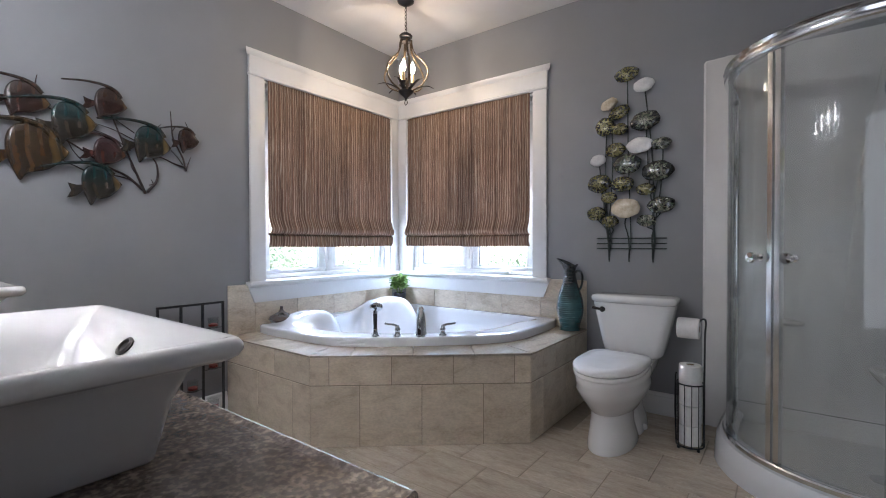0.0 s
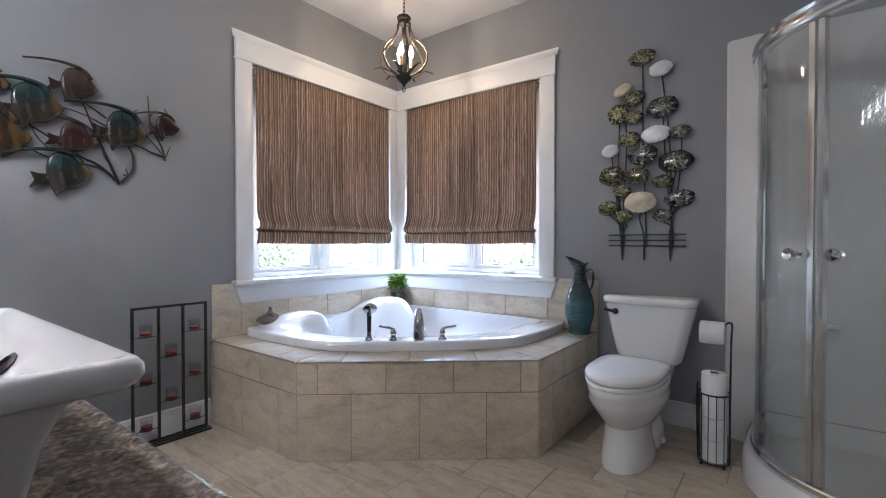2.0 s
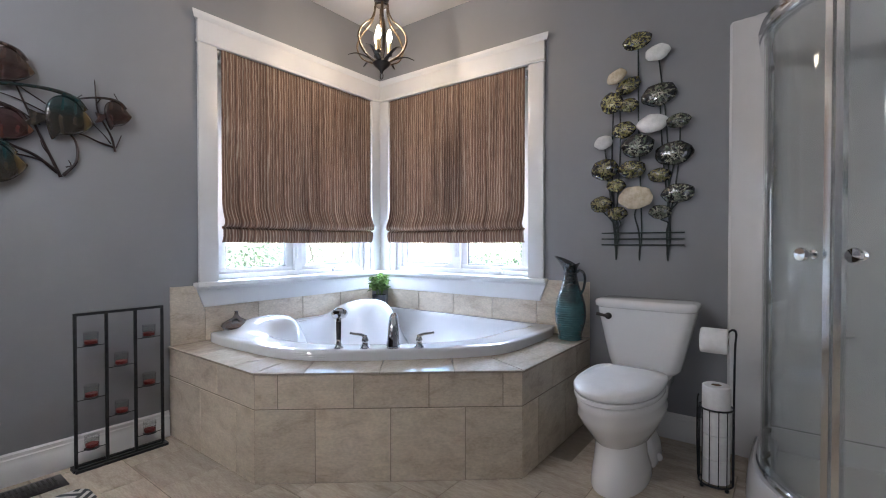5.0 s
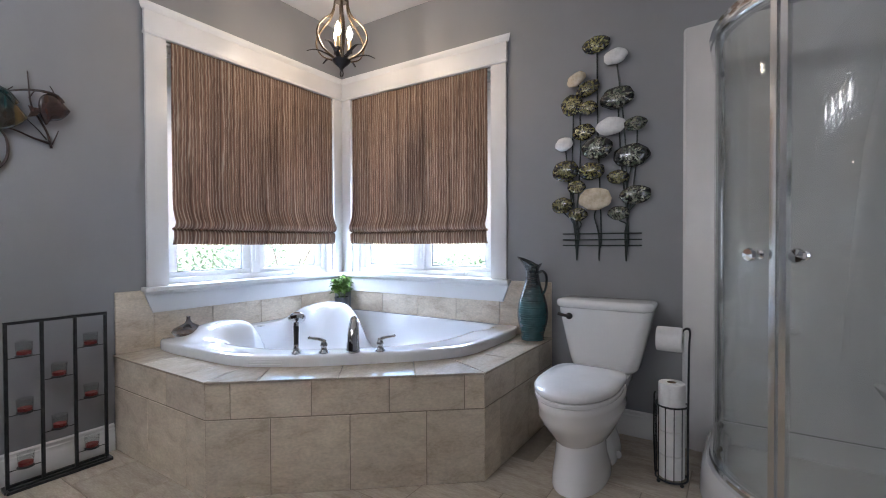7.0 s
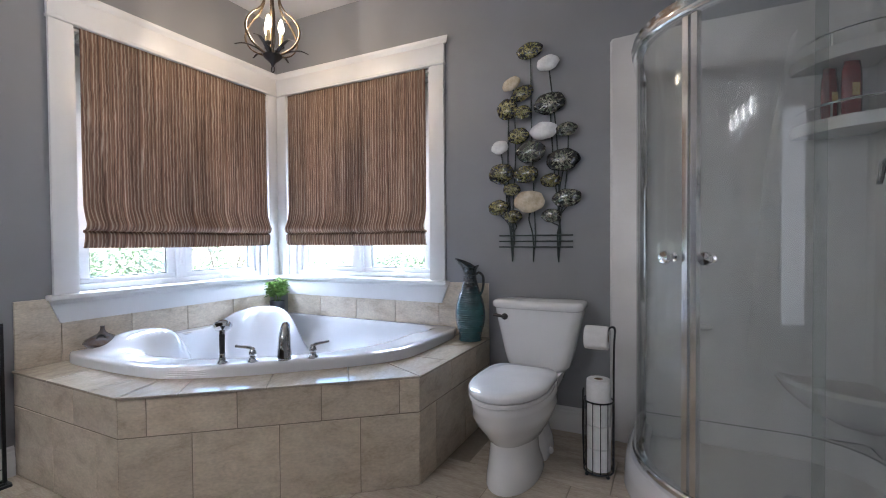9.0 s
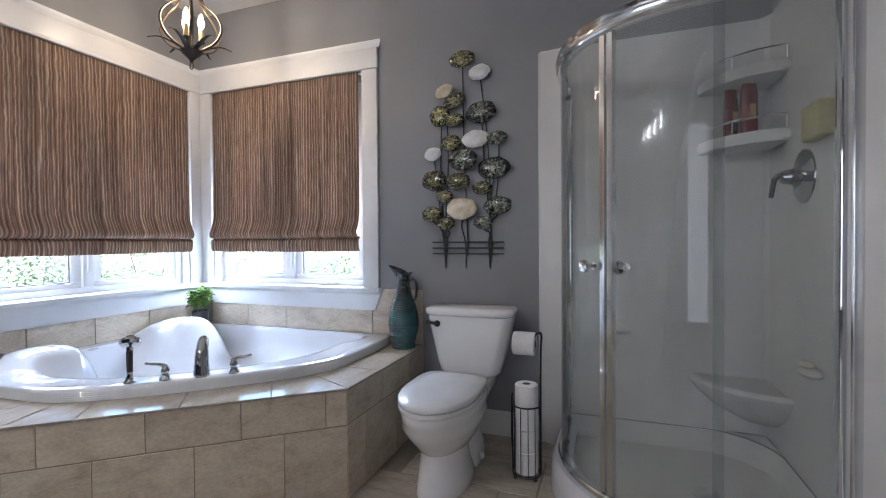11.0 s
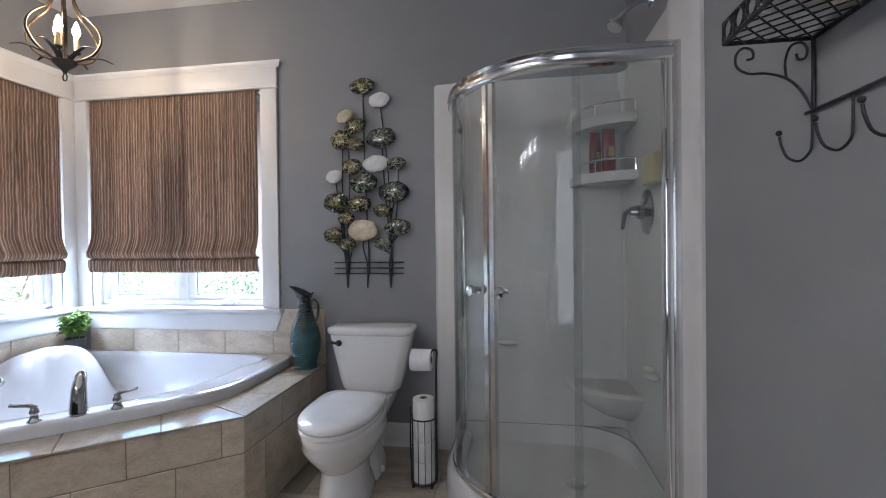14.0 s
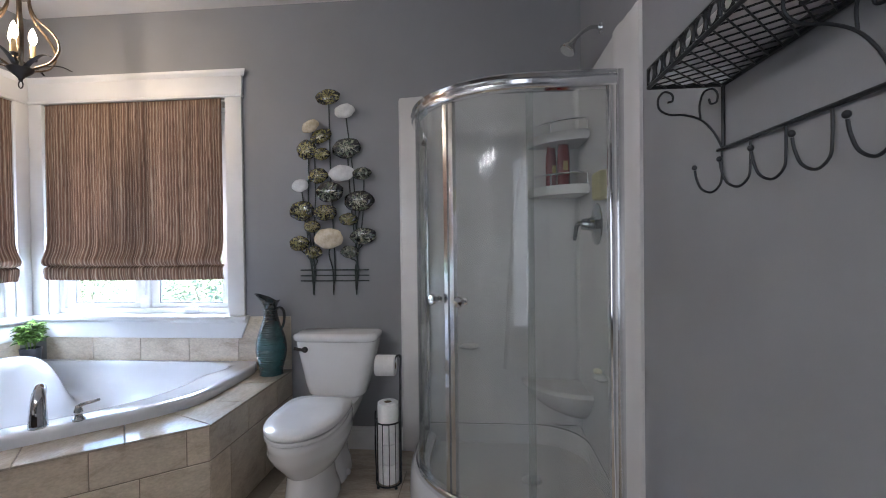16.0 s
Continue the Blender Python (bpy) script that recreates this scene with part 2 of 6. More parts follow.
def enamel(name, top, low, nose):
    """Glossy fired enamel: one colour along the back, another on the belly and the nose, soft dark bands."""
    m = material(name, low, tuple(0.6 * v for v in low), 26, 0.2, 0.0, bump=0.9, bump_scale=50, coat=0.8, detail=4)
    n, l = m.node_tree.nodes, m.node_tree.links
    b = n["Principled BSDF"]
    src = b.inputs["Base Color"].links[0].from_socket
    co = n.new("ShaderNodeTexCoord")
    sep = n.new("ShaderNodeSeparateXYZ"); l.new(co.outputs["Object"], sep.inputs[0])
    no = n.new("ShaderNodeTexNoise"); socket(no, "Scale", 22.0); l.new(co.outputs["Object"], no.inputs["Vector"])

    def blend(axis, gain, lo, hi, colour, base):
        ad = n.new("ShaderNodeMath"); ad.operation = 'MULTIPLY_ADD'; ad.inputs[1].default_value = gain
        l.new(no.outputs["Fac"], ad.inputs[0]); l.new(sep.outputs[axis], ad.inputs[2])
        mr = n.new("ShaderNodeMapRange"); mr.interpolation_type = 'SMOOTHSTEP'
        mr.inputs["From Min"].default_value, mr.inputs["From Max"].default_value = lo, hi
        l.new(ad.outputs[0], mr.inputs["Value"])
        mx = n.new("ShaderNodeMix"); mx.data_type = 'RGBA'
        l.new(mr.outputs[0], mx.inputs["Factor"]); l.new(base, mx.inputs[6]); mx.inputs[7].default_value = (*colour, 1)
        return mx.outputs[2]

    col = blend("Z", 0.03, 0.01, 0.055, top, src)
    col = blend("Y", 0.03, 0.055, 0.09, nose, col)
    wv = n.new("ShaderNodeTexWave"); wv.bands_direction = 'Y'
    socket(wv, "Scale", 6.5); socket(wv, "Distortion", 2.0); socket(wv, "Detail Scale", 2.0)
    l.new(co.outputs["Object"], wv.inputs["Vector"])
    mr = n.new("ShaderNodeMapRange"); mr.inputs["To Min"].default_value, mr.inputs["To Max"].default_value = 0.5, 1.15
    l.new(wv.outputs["Fac"], mr.inputs["Value"])
    hs = n.new("ShaderNodeHueSaturation")
    l.new(mr.outputs[0], hs.inputs["Value"]); l.new(col, hs.inputs["Color"]); l.new(hs.outputs[0], b.inputs["Base Color"])
    return m


COPPER = enamel("copper_brown_enamel", (0.038, 0.022, 0.017), (0.040, 0.019, 0.015), (0.062, 0.035, 0.014))
AMBER = enamel("amber_brown_enamel", (0.042, 0.025, 0.012), (0.055, 0.028, 0.011), (0.07, 0.04, 0.013))
REDMETAL = enamel("red_brown_enamel", (0.036, 0.015, 0.015), (0.052, 0.018, 0.015), (0.07, 0.03, 0.014))
TEAL = enamel("teal_and_brown_enamel", (0.010, 0.030, 0.031), (0.036, 0.029, 0.021), (0.075, 0.048, 0.015))
BRANCH = material("brown_branch_metal", (0.045, 0.03, 0.028), (0.02, 0.015, 0.015), 30, 0.4, 0.6)
PAPER = material("white_tissue_paper", (0.82, 0.81, 0.80), (0.76, 0.75, 0.74), 40, 0.95, bump=0.4, bump_scale=150)
CARD = material("brown_card", (0.2, 0.14, 0.09), None, 30, 0.9)
WAX = material("red_candle_wax", (0.28, 0.036, 0.03), (0.2, 0.026, 0.022), 30, 0.4)
CLEAR = glass_material("clear_glass", (0.95, 0.96, 0.96))
# the film here is an added pale veil that imitates overexposed garden
PANE = glass_material("window_glass", (0.96, 0.98, 0.98), film=0.015, back=True)
SHOWERGLASS = glass_material("shower_glass", (0.92, 0.937, 0.93), 0.02, 1.5, 0.045)
POT = material("dark_grey_pot", (0.015, 0.017, 0.021), (0.028, 0.029, 0.033), 20, 0.4)
LEAF = material("bright_green_leaf", (0.19, 0.31, 0.065), (0.08, 0.17, 0.03), 30, 0.45, rand=0.2)
OUTLEAF = material("garden_leaf", (0.10, 0.145, 0.06), (0.065, 0.10, 0.04), 12, 0.5)
NEEDLE = material("spruce_needle", (0.035, 0.07, 0.045), (0.02, 0.045, 0.025), 20, 0.6)
BARK = material("bark", (0.09, 0.06, 0.04), (0.05, 0.035, 0.025), 20, 0.9, bump=0.5)
GRASS = material("lawn", (0.11, 0.14, 0.07), (0.08, 0.11, 0.05), 3, 0.9, bump=0.5, bump_scale=20)
CABINET = material("dark_cabinet", (0.06, 0.035, 0.022), (0.035, 0.02, 0.013), 6, 0.4, stretch=(1, 1, 0.2))
BOTTLERED = material("red_plastic_bottle", (0.20, 0.010, 0.012), (0.13, 0.006, 0.008), 14, 0.2, bump=0.5, bump_scale=30, coat=0.5)
LABELGOLD = material("gold_label", (0.45, 0.28, 0.1), None, 20, 0.4)
SPONGE = material("yellow_sponge", (0.5, 0.46, 0.27), (0.42, 0.38, 0.21), 60, 0.95, bump=0.8, bump_scale=120)
SOAP = material("cream_soap", (0.7, 0.66, 0.5), None, 10, 0.4)
TOWEL = material("white_towel", (0.78, 0.77, 0.76), (0.7, 0.69, 0.68), 60, 0.95, bump=0.8, bump_scale=180)
MIRROR = material("mirror_silver", (0.9, 0.9, 0.9), None, 1, 0.0, 1.0)
GOURD = material("grey_brown_raku_glaze", (0.21, 0.225, 0.24), (0.16, 0.105, 0.08), 22, 0.2, 0.4, coat=0.6)
SHADE = emitter("lit_frosted_glass", (1.0, 0.97, 0.94), 1.6)
FLAME = emitter("lit_candle_bulb", (1.0, 0.84, 0.62), 5.0)
SEAM = material("grey_sealant", (0.22, 0.22, 0.22), None, 30, 0.7)


def blind_material():
    m = bpy.data.materials.new("striped_woven_fabric")
    m.use_nodes = True
    n, l = m.node_tree.nodes, m.node_tree.links
    b = n["Principled BSDF"]
    socket(b, "Roughness", 0.9)
    uv = n.new("ShaderNodeTexCoord")
    mp = n.new("ShaderNodeMapping"); socket(mp, "Scale", (1.0, 0.035, 1.0))
    l.new(uv.outputs["UV"], mp.inputs["Vector"])
    warp = n.new("ShaderNodeTexNoise"); socket(warp, "Scale", 15.0); socket(warp, "Detail", 2.0)
    l.new(uv.outputs["UV"], warp.inputs["Vector"])
    off = n.new("ShaderNodeVectorMath"); off.operation = 'MULTIPLY_ADD'
    off.inputs[1].default_value = (0.012, 0.0, 0.0)
    l.new(warp.outputs["Color"], off.inputs[0]); l.new(mp.outputs[0], off.inputs[2])
    stripes = n.new("ShaderNodeTexWave"); stripes.wave_profile = 'SAW'; socket(stripes, "Scale", 15.0)
    l.new(off.outputs[0], stripes.inputs["Vector"])
    tone = n.new("ShaderNodeTexNoise"); socket(tone, "Scale", 26.0); socket(tone, "Detail", 2.0)
    l.new(off.outputs[0], tone.inputs["Vector"])
    jit = n.new("ShaderNodeMath"); jit.operation = 'MULTIPLY_ADD'; jit.inputs[1].default_value = 2.3
    l.new(tone.outputs["Fac"], jit.inputs[0]); l.new(stripes.outputs["Fac"], jit.inputs[2])
    frc = n.new("ShaderNodeMath"); frc.operation = 'FRACT'
    l.new(jit.outputs[0], frc.inputs[0])
    rp0 = n.new("ShaderNodeValToRGB")
    e = rp0.color_ramp.elements
    e[0].position, e[0].color = 0.0, (0.09, 0.05, 0.037, 1)
    e[1].position, e[1].color = 1.0, (0.125, 0.068, 0.048, 1)
    for p, c in ((0.12, (0.25, 0.155, 0.10, 1)), (0.34, (0.21, 0.125, 0.082, 1)), (0.46, (0.44, 0.345, 0.26, 1)), (0.58, (0.36, 0.27, 0.195, 1)), (0.68, (0.235, 0.13, 0.08, 1)), (0.86, (0.21, 0.115, 0.072, 1))):
        k = e.new(p); k.color = c
    l.new(frc.outputs[0], rp0.inputs[0])
    vr = n.new("ShaderNodeMapRange")
    vr.inputs["From Min"].default_value, vr.inputs["From Max"].default_value = 0.3, 0.7
    vr.inputs["To Min"].default_value, vr.inputs["To Max"].default_value = 0.66, 1.3
    l.new(tone.outputs["Fac"], vr.inputs["Value"])
    # slubs in the yarn
    sm = n.new("ShaderNodeMapping"); socket(sm, "Scale", (120.0, 11.0, 1.0))
    l.new(uv.outputs["UV"], sm.inputs["Vector"])
    slub = n.new("ShaderNodeTexNoise"); socket(slub, "Scale", 1.0); socket(slub, "Detail", 3.0)
    l.new(sm.outputs[0], slub.inputs["Vector"])
    sr = n.new("ShaderNodeMapRange")
    sr.inputs["From Min"].default_value, sr.inputs["From Max"].default_value = 0.3, 0.7
    sr.inputs["To Min"].default_value, sr.inputs["To Max"].default_value = 0.74, 1.3
    l.new(slub.outputs["Fac"], sr.inputs["Value"])
    both = n.new("ShaderNodeMath"); both.operation = 'MULTIPLY'
    l.new(vr.outputs[0], both.inputs[0]); l.new(sr.outputs[0], both.inputs[1])
    rp = n.new("ShaderNodeHueSaturation"); socket(rp, "Saturation", 0.88)
    l.new(both.outputs[0], rp.inputs["Value"]); l.new(rp0.outputs[0], rp.inputs["Color"])
    l.new(rp.outputs[0], b.inputs["Base Color"])
    weave = n.new("ShaderNodeTexNoise"); socket(weave, "Scale", 420.0)
    l.new(uv.outputs["UV"], weave.inputs["Vector"])
    bp = n.new("ShaderNodeBump"); socket(bp, "Strength", 0.35); socket(bp, "Distance", 0.002)
    l.new(weave.outputs["Fac"], bp.inputs["Height"]); l.new(bp.outputs[0], b.inputs["Normal"])
    tl = n.new("ShaderNodeBsdfTranslucent")
    l.new(rp.outputs[0], tl.inputs["Color"])
    mix = n.new("ShaderNodeMixShader"); mix.inputs[0].default_value = 0.24
    l.new(b.outputs[0], mix.inputs[1]); l.new(tl.outputs[0], mix.inputs[2])
    l.new(mix.outputs[0], n["Material Output"].inputs["Surface"])
    return m


BLIND = blind_material()


def counter_material():
    m = material("brown_granite_laminate", (0.15, 0.125, 0.105), (0.34, 0.295, 0.25), 26, 0.26, coat=0.5, ramp=(0.42, 0.66), detail=8)
    n, l = m.node_tree.nodes, m.node_tree.links
    b = n["Principled BSDF"]
    src = b.inputs["Base Color"].links[0].from_socket
    co = n.new("ShaderNodeTexCoord")
    vo = n.new("ShaderNodeTexNoise"); socket(vo, "Scale", 100.0); socket(vo, "Detail", 4.0)
    l.new(co.outputs["Object"], vo.inputs["Vector"])
    rp = n.new("ShaderNodeValToRGB")
    rp.color_ramp.elements[0].position, rp.color_ramp.elements[1].position = 0.45, 0.62
    rp.color_ramp.elements[0].color, rp.color_ramp.elements[1].color = (0.62, 0.59, 0.58, 1), (1.4, 1.3, 1.22, 1)
    l.new(vo.outputs["Fac"], rp.inputs[0])
    mx = n.new("ShaderNodeMix"); mx.data_type, mx.blend_type = 'RGBA', 'MULTIPLY'
    mx.inputs["Factor"].default_value = 1.0
    l.new(src, mx.inputs[6]); l.new(rp.outputs[0], mx.inputs[7]); l.new(mx.outputs[2], b.inputs["Base Color"])
    return m


COUNTER = counter_material()


def vase_material():
    m = material("teal_drip_glaze", (0.034, 0.115, 0.125), (0.022, 0.075, 0.085), 14, 0.14, coat=0.7, bump=0.2, bump_scale=25)
    n, l = m.node_tree.nodes, m.node_tree.links
    b = n["Principled BSDF"]
    src = b.inputs["Base Color"].links[0].from_socket
    co = n.new("ShaderNodeTexCoord")
    sep = n.new("ShaderNodeSeparateXYZ"); l.new(co.outputs["Object"], sep.inputs[0])
    no = n.new("ShaderNodeTexNoise"); socket(no, "Scale", 14.0)
    l.new(co.outputs["Object"], no.inputs["Vector"])
    ad = n.new("ShaderNodeMath"); ad.operation = 'MULTIPLY_ADD'; ad.inputs[1].default_value = 0.14
    l.new(no.outputs["Fac"], ad.inputs[0]); l.new(sep.outputs["Z"], ad.inputs[2])
    mr = n.new("ShaderNodeMapRange"); mr.inputs["From Min"].default_value, mr.inputs["From Max"].default_value = 0.26, 0.40
    l.new(ad.outputs[0], mr.inputs["Value"])
    mx = n.new("ShaderNodeMix"); mx.data_type = 'RGBA'
    l.new(mr.outputs[0], mx.inputs["Factor"]); l.new(src, mx.inputs[6])
    mx.inputs[7].default_value = (0.018, 0.026, 0.028, 1)
    l.new(mx.outputs[2], b.inputs["Base Color"])
    return m


VASEGLAZE = vase_material()


def mat_material():
    m = bpy.data.materials.new("dark_patterned_bath_mat")
    m.use_nodes = True
    n, l = m.node_tree.nodes, m.node_tree.links
    b = n["Principled BSDF"]
    socket(b, "Roughness", 0.95)
    co = n.new("ShaderNodeTexCoord")
    mp = n.new("ShaderNodeMapping"); socket(mp, "Scale", (9.0, 9.0, 9.0)); socket(mp, "Rotation", (0, 0, radians(45)))
    l.new(co.outputs["Object"], mp.inputs["Vector"])
    ck = n.new("ShaderNodeTexChecker"); socket(ck, "Scale", 1.0)
    w1 = n.new("ShaderNodeTexWave"); w1.bands_direction = 'X'; socket(w1, "Scale", 1.0)
    w2 = n.new("ShaderNodeTexWave"); w2.bands_direction = 'Y'; socket(w2, "Scale", 1.0)
    for k in (ck, w1, w2):
        l.new(mp.outputs[0], k.inputs["Vector"])
    mx = n.new("ShaderNodeMix"); mx.data_type = 'FLOAT'
    l.new(ck.outputs["Fac"], mx.inputs["Factor"]); l.new(w1.outputs["Fac"], mx.inputs[2]); l.new(w2.outputs["Fac"], mx.inputs[3])
    rp = n.new("ShaderNodeValToRGB")
    rp.color_ramp.elements[0].position, rp.color_ramp.elements[1].position = 0.55, 0.65
    rp.color_ramp.elements[0].color, rp.color_ramp.elements[1].color = (0.04, 0.045, 0.05, 1), (0.55, 0.54, 0.52, 1)
    l.new(mx.outputs[0], rp.inputs[0]); l.new(rp.outputs[0], b.inputs["Base Color"])
    return m


MATPAT = mat_material()


# ---------- building helpers ----------
def part(name, bm, mat, parent=None, label="", smooth=35):
    bmesh.ops.recalc_face_normals(bm, faces=bm.faces)
    me = bpy.data.meshes.new(name)
    bm.to_mesh(me)
    bm.free()
    me.materials.append(mat)
    if smooth:
        me.shade_smooth()
        me.set_sharp_from_angle(angle=radians(smooth))
    ob = new(name, me)
    ob.parent = parent
    if label:
        ob["label"] = label
    return ob


def thing(name, place, label, category, group="", kind="", turn=0.0):
    ob = new(name)
    ob.empty_display_size = 0.05
    ob.matrix_basis = pose(*place, 0, 0, turn)
    return tagged(ob, label, category, group, kind)


def box(bm, a, b, bevel=0.0, seg=2):
    a, b = Vector(a), Vector(b)
    got = bmesh.ops.create_cube(bm, size=1.0, matrix=Matrix.Translation((a + b) / 2) @ Matrix.Diagonal((*[abs(v) for v in (b - a)], 1)))
    if bevel:
        edges = list({e for v in got["verts"] for e in v.link_edges})
        bmesh.ops.bevel(bm, geom=edges, offset=bevel, segments=seg, affect='EDGES', profile=0.5)
    return bm


def boxed(a, b, bevel=0.0, seg=2):
    return box(bmesh.new(), a, b, bevel, seg)


def loft(bm, rings, cap0=True, cap1=True, closed=True):
    rows = [[bm.verts.new(p) for p in r] for r in rings]
    for r, s in zip(rows, rows[1:]):
        k = len(r)
        for i in range(k if closed else k - 1):
            j = (i + 1) % k
            bm.faces.new((r[i], r[j], s[j], s[i]))
    if cap0 and closed:
        bm.faces.new(rows[0][::-1])
    if cap1 and closed:
        bm.faces.new(rows[-1])
    return bm


def lathe(bm, profile, seg=24, at=(0, 0, 0), cap0=True, cap1=True):
    return loft(bm, [[(at[0] + r * math.cos(a), at[1] + r * math.sin(a), at[2] + z) for a in (2 * math.pi * i / seg for i in range(seg))] for r, z in profile], cap0, cap1)


def curve_points(pts, steps=6):
    """Smooth points through the given ones (Catmull-Rom)."""
    p = [Vector(v) for v in pts]
    if len(p) < 3:
        return p
    q = [2 * p[0] - p[1]] + p + [2 * p[-1] - p[-2]]
    out = []
    for i in range(1, len(q) - 2):
        for k in range(steps):
            t = k / steps
            a, b, c, d = q[i - 1:i + 3]
            out.append(0.5 * (2 * b + (c - a) * t + (2 * a - 5 * b + 4 * c - d) * t * t + (3 * b - a - 3 * c + d) * t ** 3))
    return out + [p[-1]]


def tube(bm, pts, r, seg=8, smooth=0, flat=1.0):
    """A rod along the points; r is a radius or a pair (start, end)."""
    p = curve_points(pts, smooth) if smooth else [Vector(v) for v in pts]
    r0, r1 = (r, r) if not isinstance(r, tuple) else r
    rings, up = [], None
    for i, v in enumerate(p):
        d = (p[min(i + 1, len(p) - 1)] - p[max(i - 1, 0)]).normalized()
        if up is None:
            up = Vector((0, 0, 1)) if abs(d.z) < 0.9 else Vector((1, 0, 0))
        side = d.cross(up).normalized()
        up = side.cross(d).normalized()
        k = r0 + (r1 - r0) * i / max(1, len(p) - 1)
        rings.append([v + side * (k * math.cos(a)) + up * (k * flat * math.sin(a)) for a in (2 * math.pi * j / seg for j in range(seg))])
    return loft(bm, rings)


def ball(bm, at, r, seg=12, squash=(1, 1, 1)):
    bmesh.ops.create_uvsphere(bm, u_segments=seg, v_segments=max(6, seg // 2), radius=1.0,
                              matrix=Matrix.Translation(at) @ Matrix.Diagonal((r * squash[0], r * squash[1], r * squash[2], 1)))
    return bm


def prism(bm, pts, z0, z1):
    return loft(bm, [[(x, y, z0) for x, y in pts], [(x, y, z1) for x, y in pts]])


def sweep(bm, path, profile, closed_profile=True):
    """Carries a profile of (offset to the path's left, z) along a path in the plan."""
    p = [Vector((x, y)) for x, y in path]
    rings = []
    for i, v in enumerate(p):
        d0 = (v - p[i - 1]).normalized() if i else (p[1] - v).normalized()
        d1 = (p[i + 1] - v).normalized() if i + 1 < len(p) else d0
        n0, n1 = Vector((-d0.y, d0.x)), Vector((-d1.y, d1.x))
        n = (n0 + n1).normalized()
        n = n / max(0.3, n.dot(n0))
        rings.append([(v.x + n.x * o, v.y + n.y * o, z) for o, z in profile])
    return loft(bm, rings, True, True, closed_profile)


def arc(cx, cy, r, a0, a1, n):
    return [(cx + r * math.cos(radians(a0 + (a1 - a0) * i / n)), cy + r * math.sin(radians(a0 + (a1 - a0) * i / n))) for i in range(n + 1)]


def tile_mesh(name, w, h, t, mat, chamfer=0.002):
    """A tile in its own plane, middle at 0, face towards +z."""
    a, b, c = w / 2, h / 2, chamfer
    v = [(sx * a, sy * b, 0) for sx, sy in ((-1, -1), (1, -1), (1, 1), (-1, 1))]
    v += [(x, y, t - c) for x, y, _ in v]
    v += [(sx * (a - c), sy * (b - c), t) for sx, sy in ((-1, -1), (1, -1), (1, 1), (-1, 1))]
    f = [(8, 9, 10, 11)] + [(i + o, (i + 1) % 4 + o, (i + 1) % 4 + o + 4, i + o + 4) for o in (0, 4) for i in range(4)]
    me = bpy.data.meshes.new(name)
    me.from_pydata(v, [], f)
    me.materials.append(mat)
    return me


TILES = {}


def tile(parent, w, h, m, mat, t=0.008):
    key = (round(w, 3), round(h, 3), mat.name)
    if key not in TILES:
        TILES[key] = tile_mesh("tile", w, h, t, mat)
    ob = new("tile", TILES[key])
    ob.parent = parent
    ob.matrix_basis = m
    return ob


# ---------- the room ----------
XW, XE, YN, YS, ZC = -2.6, 0.98, 3.5, 0.27, 2.79
SILL, HEAD, U0, U1 = 0.835, 2.21, 0.11, 1.37
DOOR0, DOOR1 = -0.03, 0.93


def structure(name, bm, mat, label, smooth=0):
    return tagged(part(name, bm, mat, smooth=smooth), label, "", "", "structure")


def walls():
    b = bmesh.new()
    box(b, (XW + U1, YN, 0), (XE + 0.15, YN + 0.15, ZC))
    box(b, (XW + U0, YN, 0), (XW + U1, YN + 0.15, SILL - 0.02))
    box(b, (XW + U0, YN, HEAD), (XW + U1, YN + 0.15, ZC))
    box(b, (XW - 0.15, YN, 0), (XW + U0, YN + 0.15, ZC))
    structure("wall_north", b, PAINT, "matt grey painted wall with a window opening")
    b = bmesh.new()
    box(b, (XW - 0.15, -1.6, 0), (XW, YN - U1, ZC))
    box(b, (XW - 0.15, YN - U1, 0), (XW, YN - U0, SILL - 0.02))
    box(b, (XW - 0.15, YN - U1, HEAD), (XW, YN - U0, ZC))
    box(b, (XW - 0.15, YN - U0, 0), (XW, YN, ZC))
    structure("wall_west", b, PAINT, "matt grey painted wall with a window opening")
    structure("wall_east", boxed((XE, -1.6, 0), (XE + 0.15, YN, ZC)), PAINT, "plain matt grey painted wall")
    # doorway is out of view, left open to let the added fill lamp in
    b = bmesh.new()
    box(b, (XW, YS - 0.12, 0), (DOOR0, YS, ZC))
    box(b, (DOOR1, YS - 0.12, 0), (XE, YS, ZC))
    box(b, (DOOR0, YS - 0.12, 2.06), (DOOR1, YS, ZC))
    structure("wall_south", b, PAINT, "matt grey painted wall with a doorway")
    # unseen wall, added to close the space round the fill lamp
    structure("wall_behind_doorway", boxed((XW, -1.6, 0), (XE, -1.45, ZC)), PAINT, "unseen plain grey wall added behind the doorway")
    structure("ceiling", boxed((XW - 0.15, -1.6, ZC), (XE + 0.15, YN + 0.15, ZC + 0.1)), CEIL, "flat white painted ceiling")
    structure("roof", boxed((XW - 0.7, -1.6, ZC + 0.3), (XE + 0.6, YN + 0.7, ZC + 0.42)), CEIL, "roof slab above the ceiling")


walls()

BASE = [(0, 0), (0.016, 0), (0.016, 0.085), (0.012, 0.092), (0.012, 0.112), (0.008, 0.118), (0.008, 0.132), (0.0, 0.14)]


def baseboard(path):
    structure("baseboard", sweep(bmesh.new(), path, BASE), WHITE, "white moulded baseboard", 30)


baseboard([(XW, 1.86), (XW, YS)])
baseboard([(-0.12, YN), (-0.822, YN)])
baseboard([(XE, YS), (XE, 2.47)])


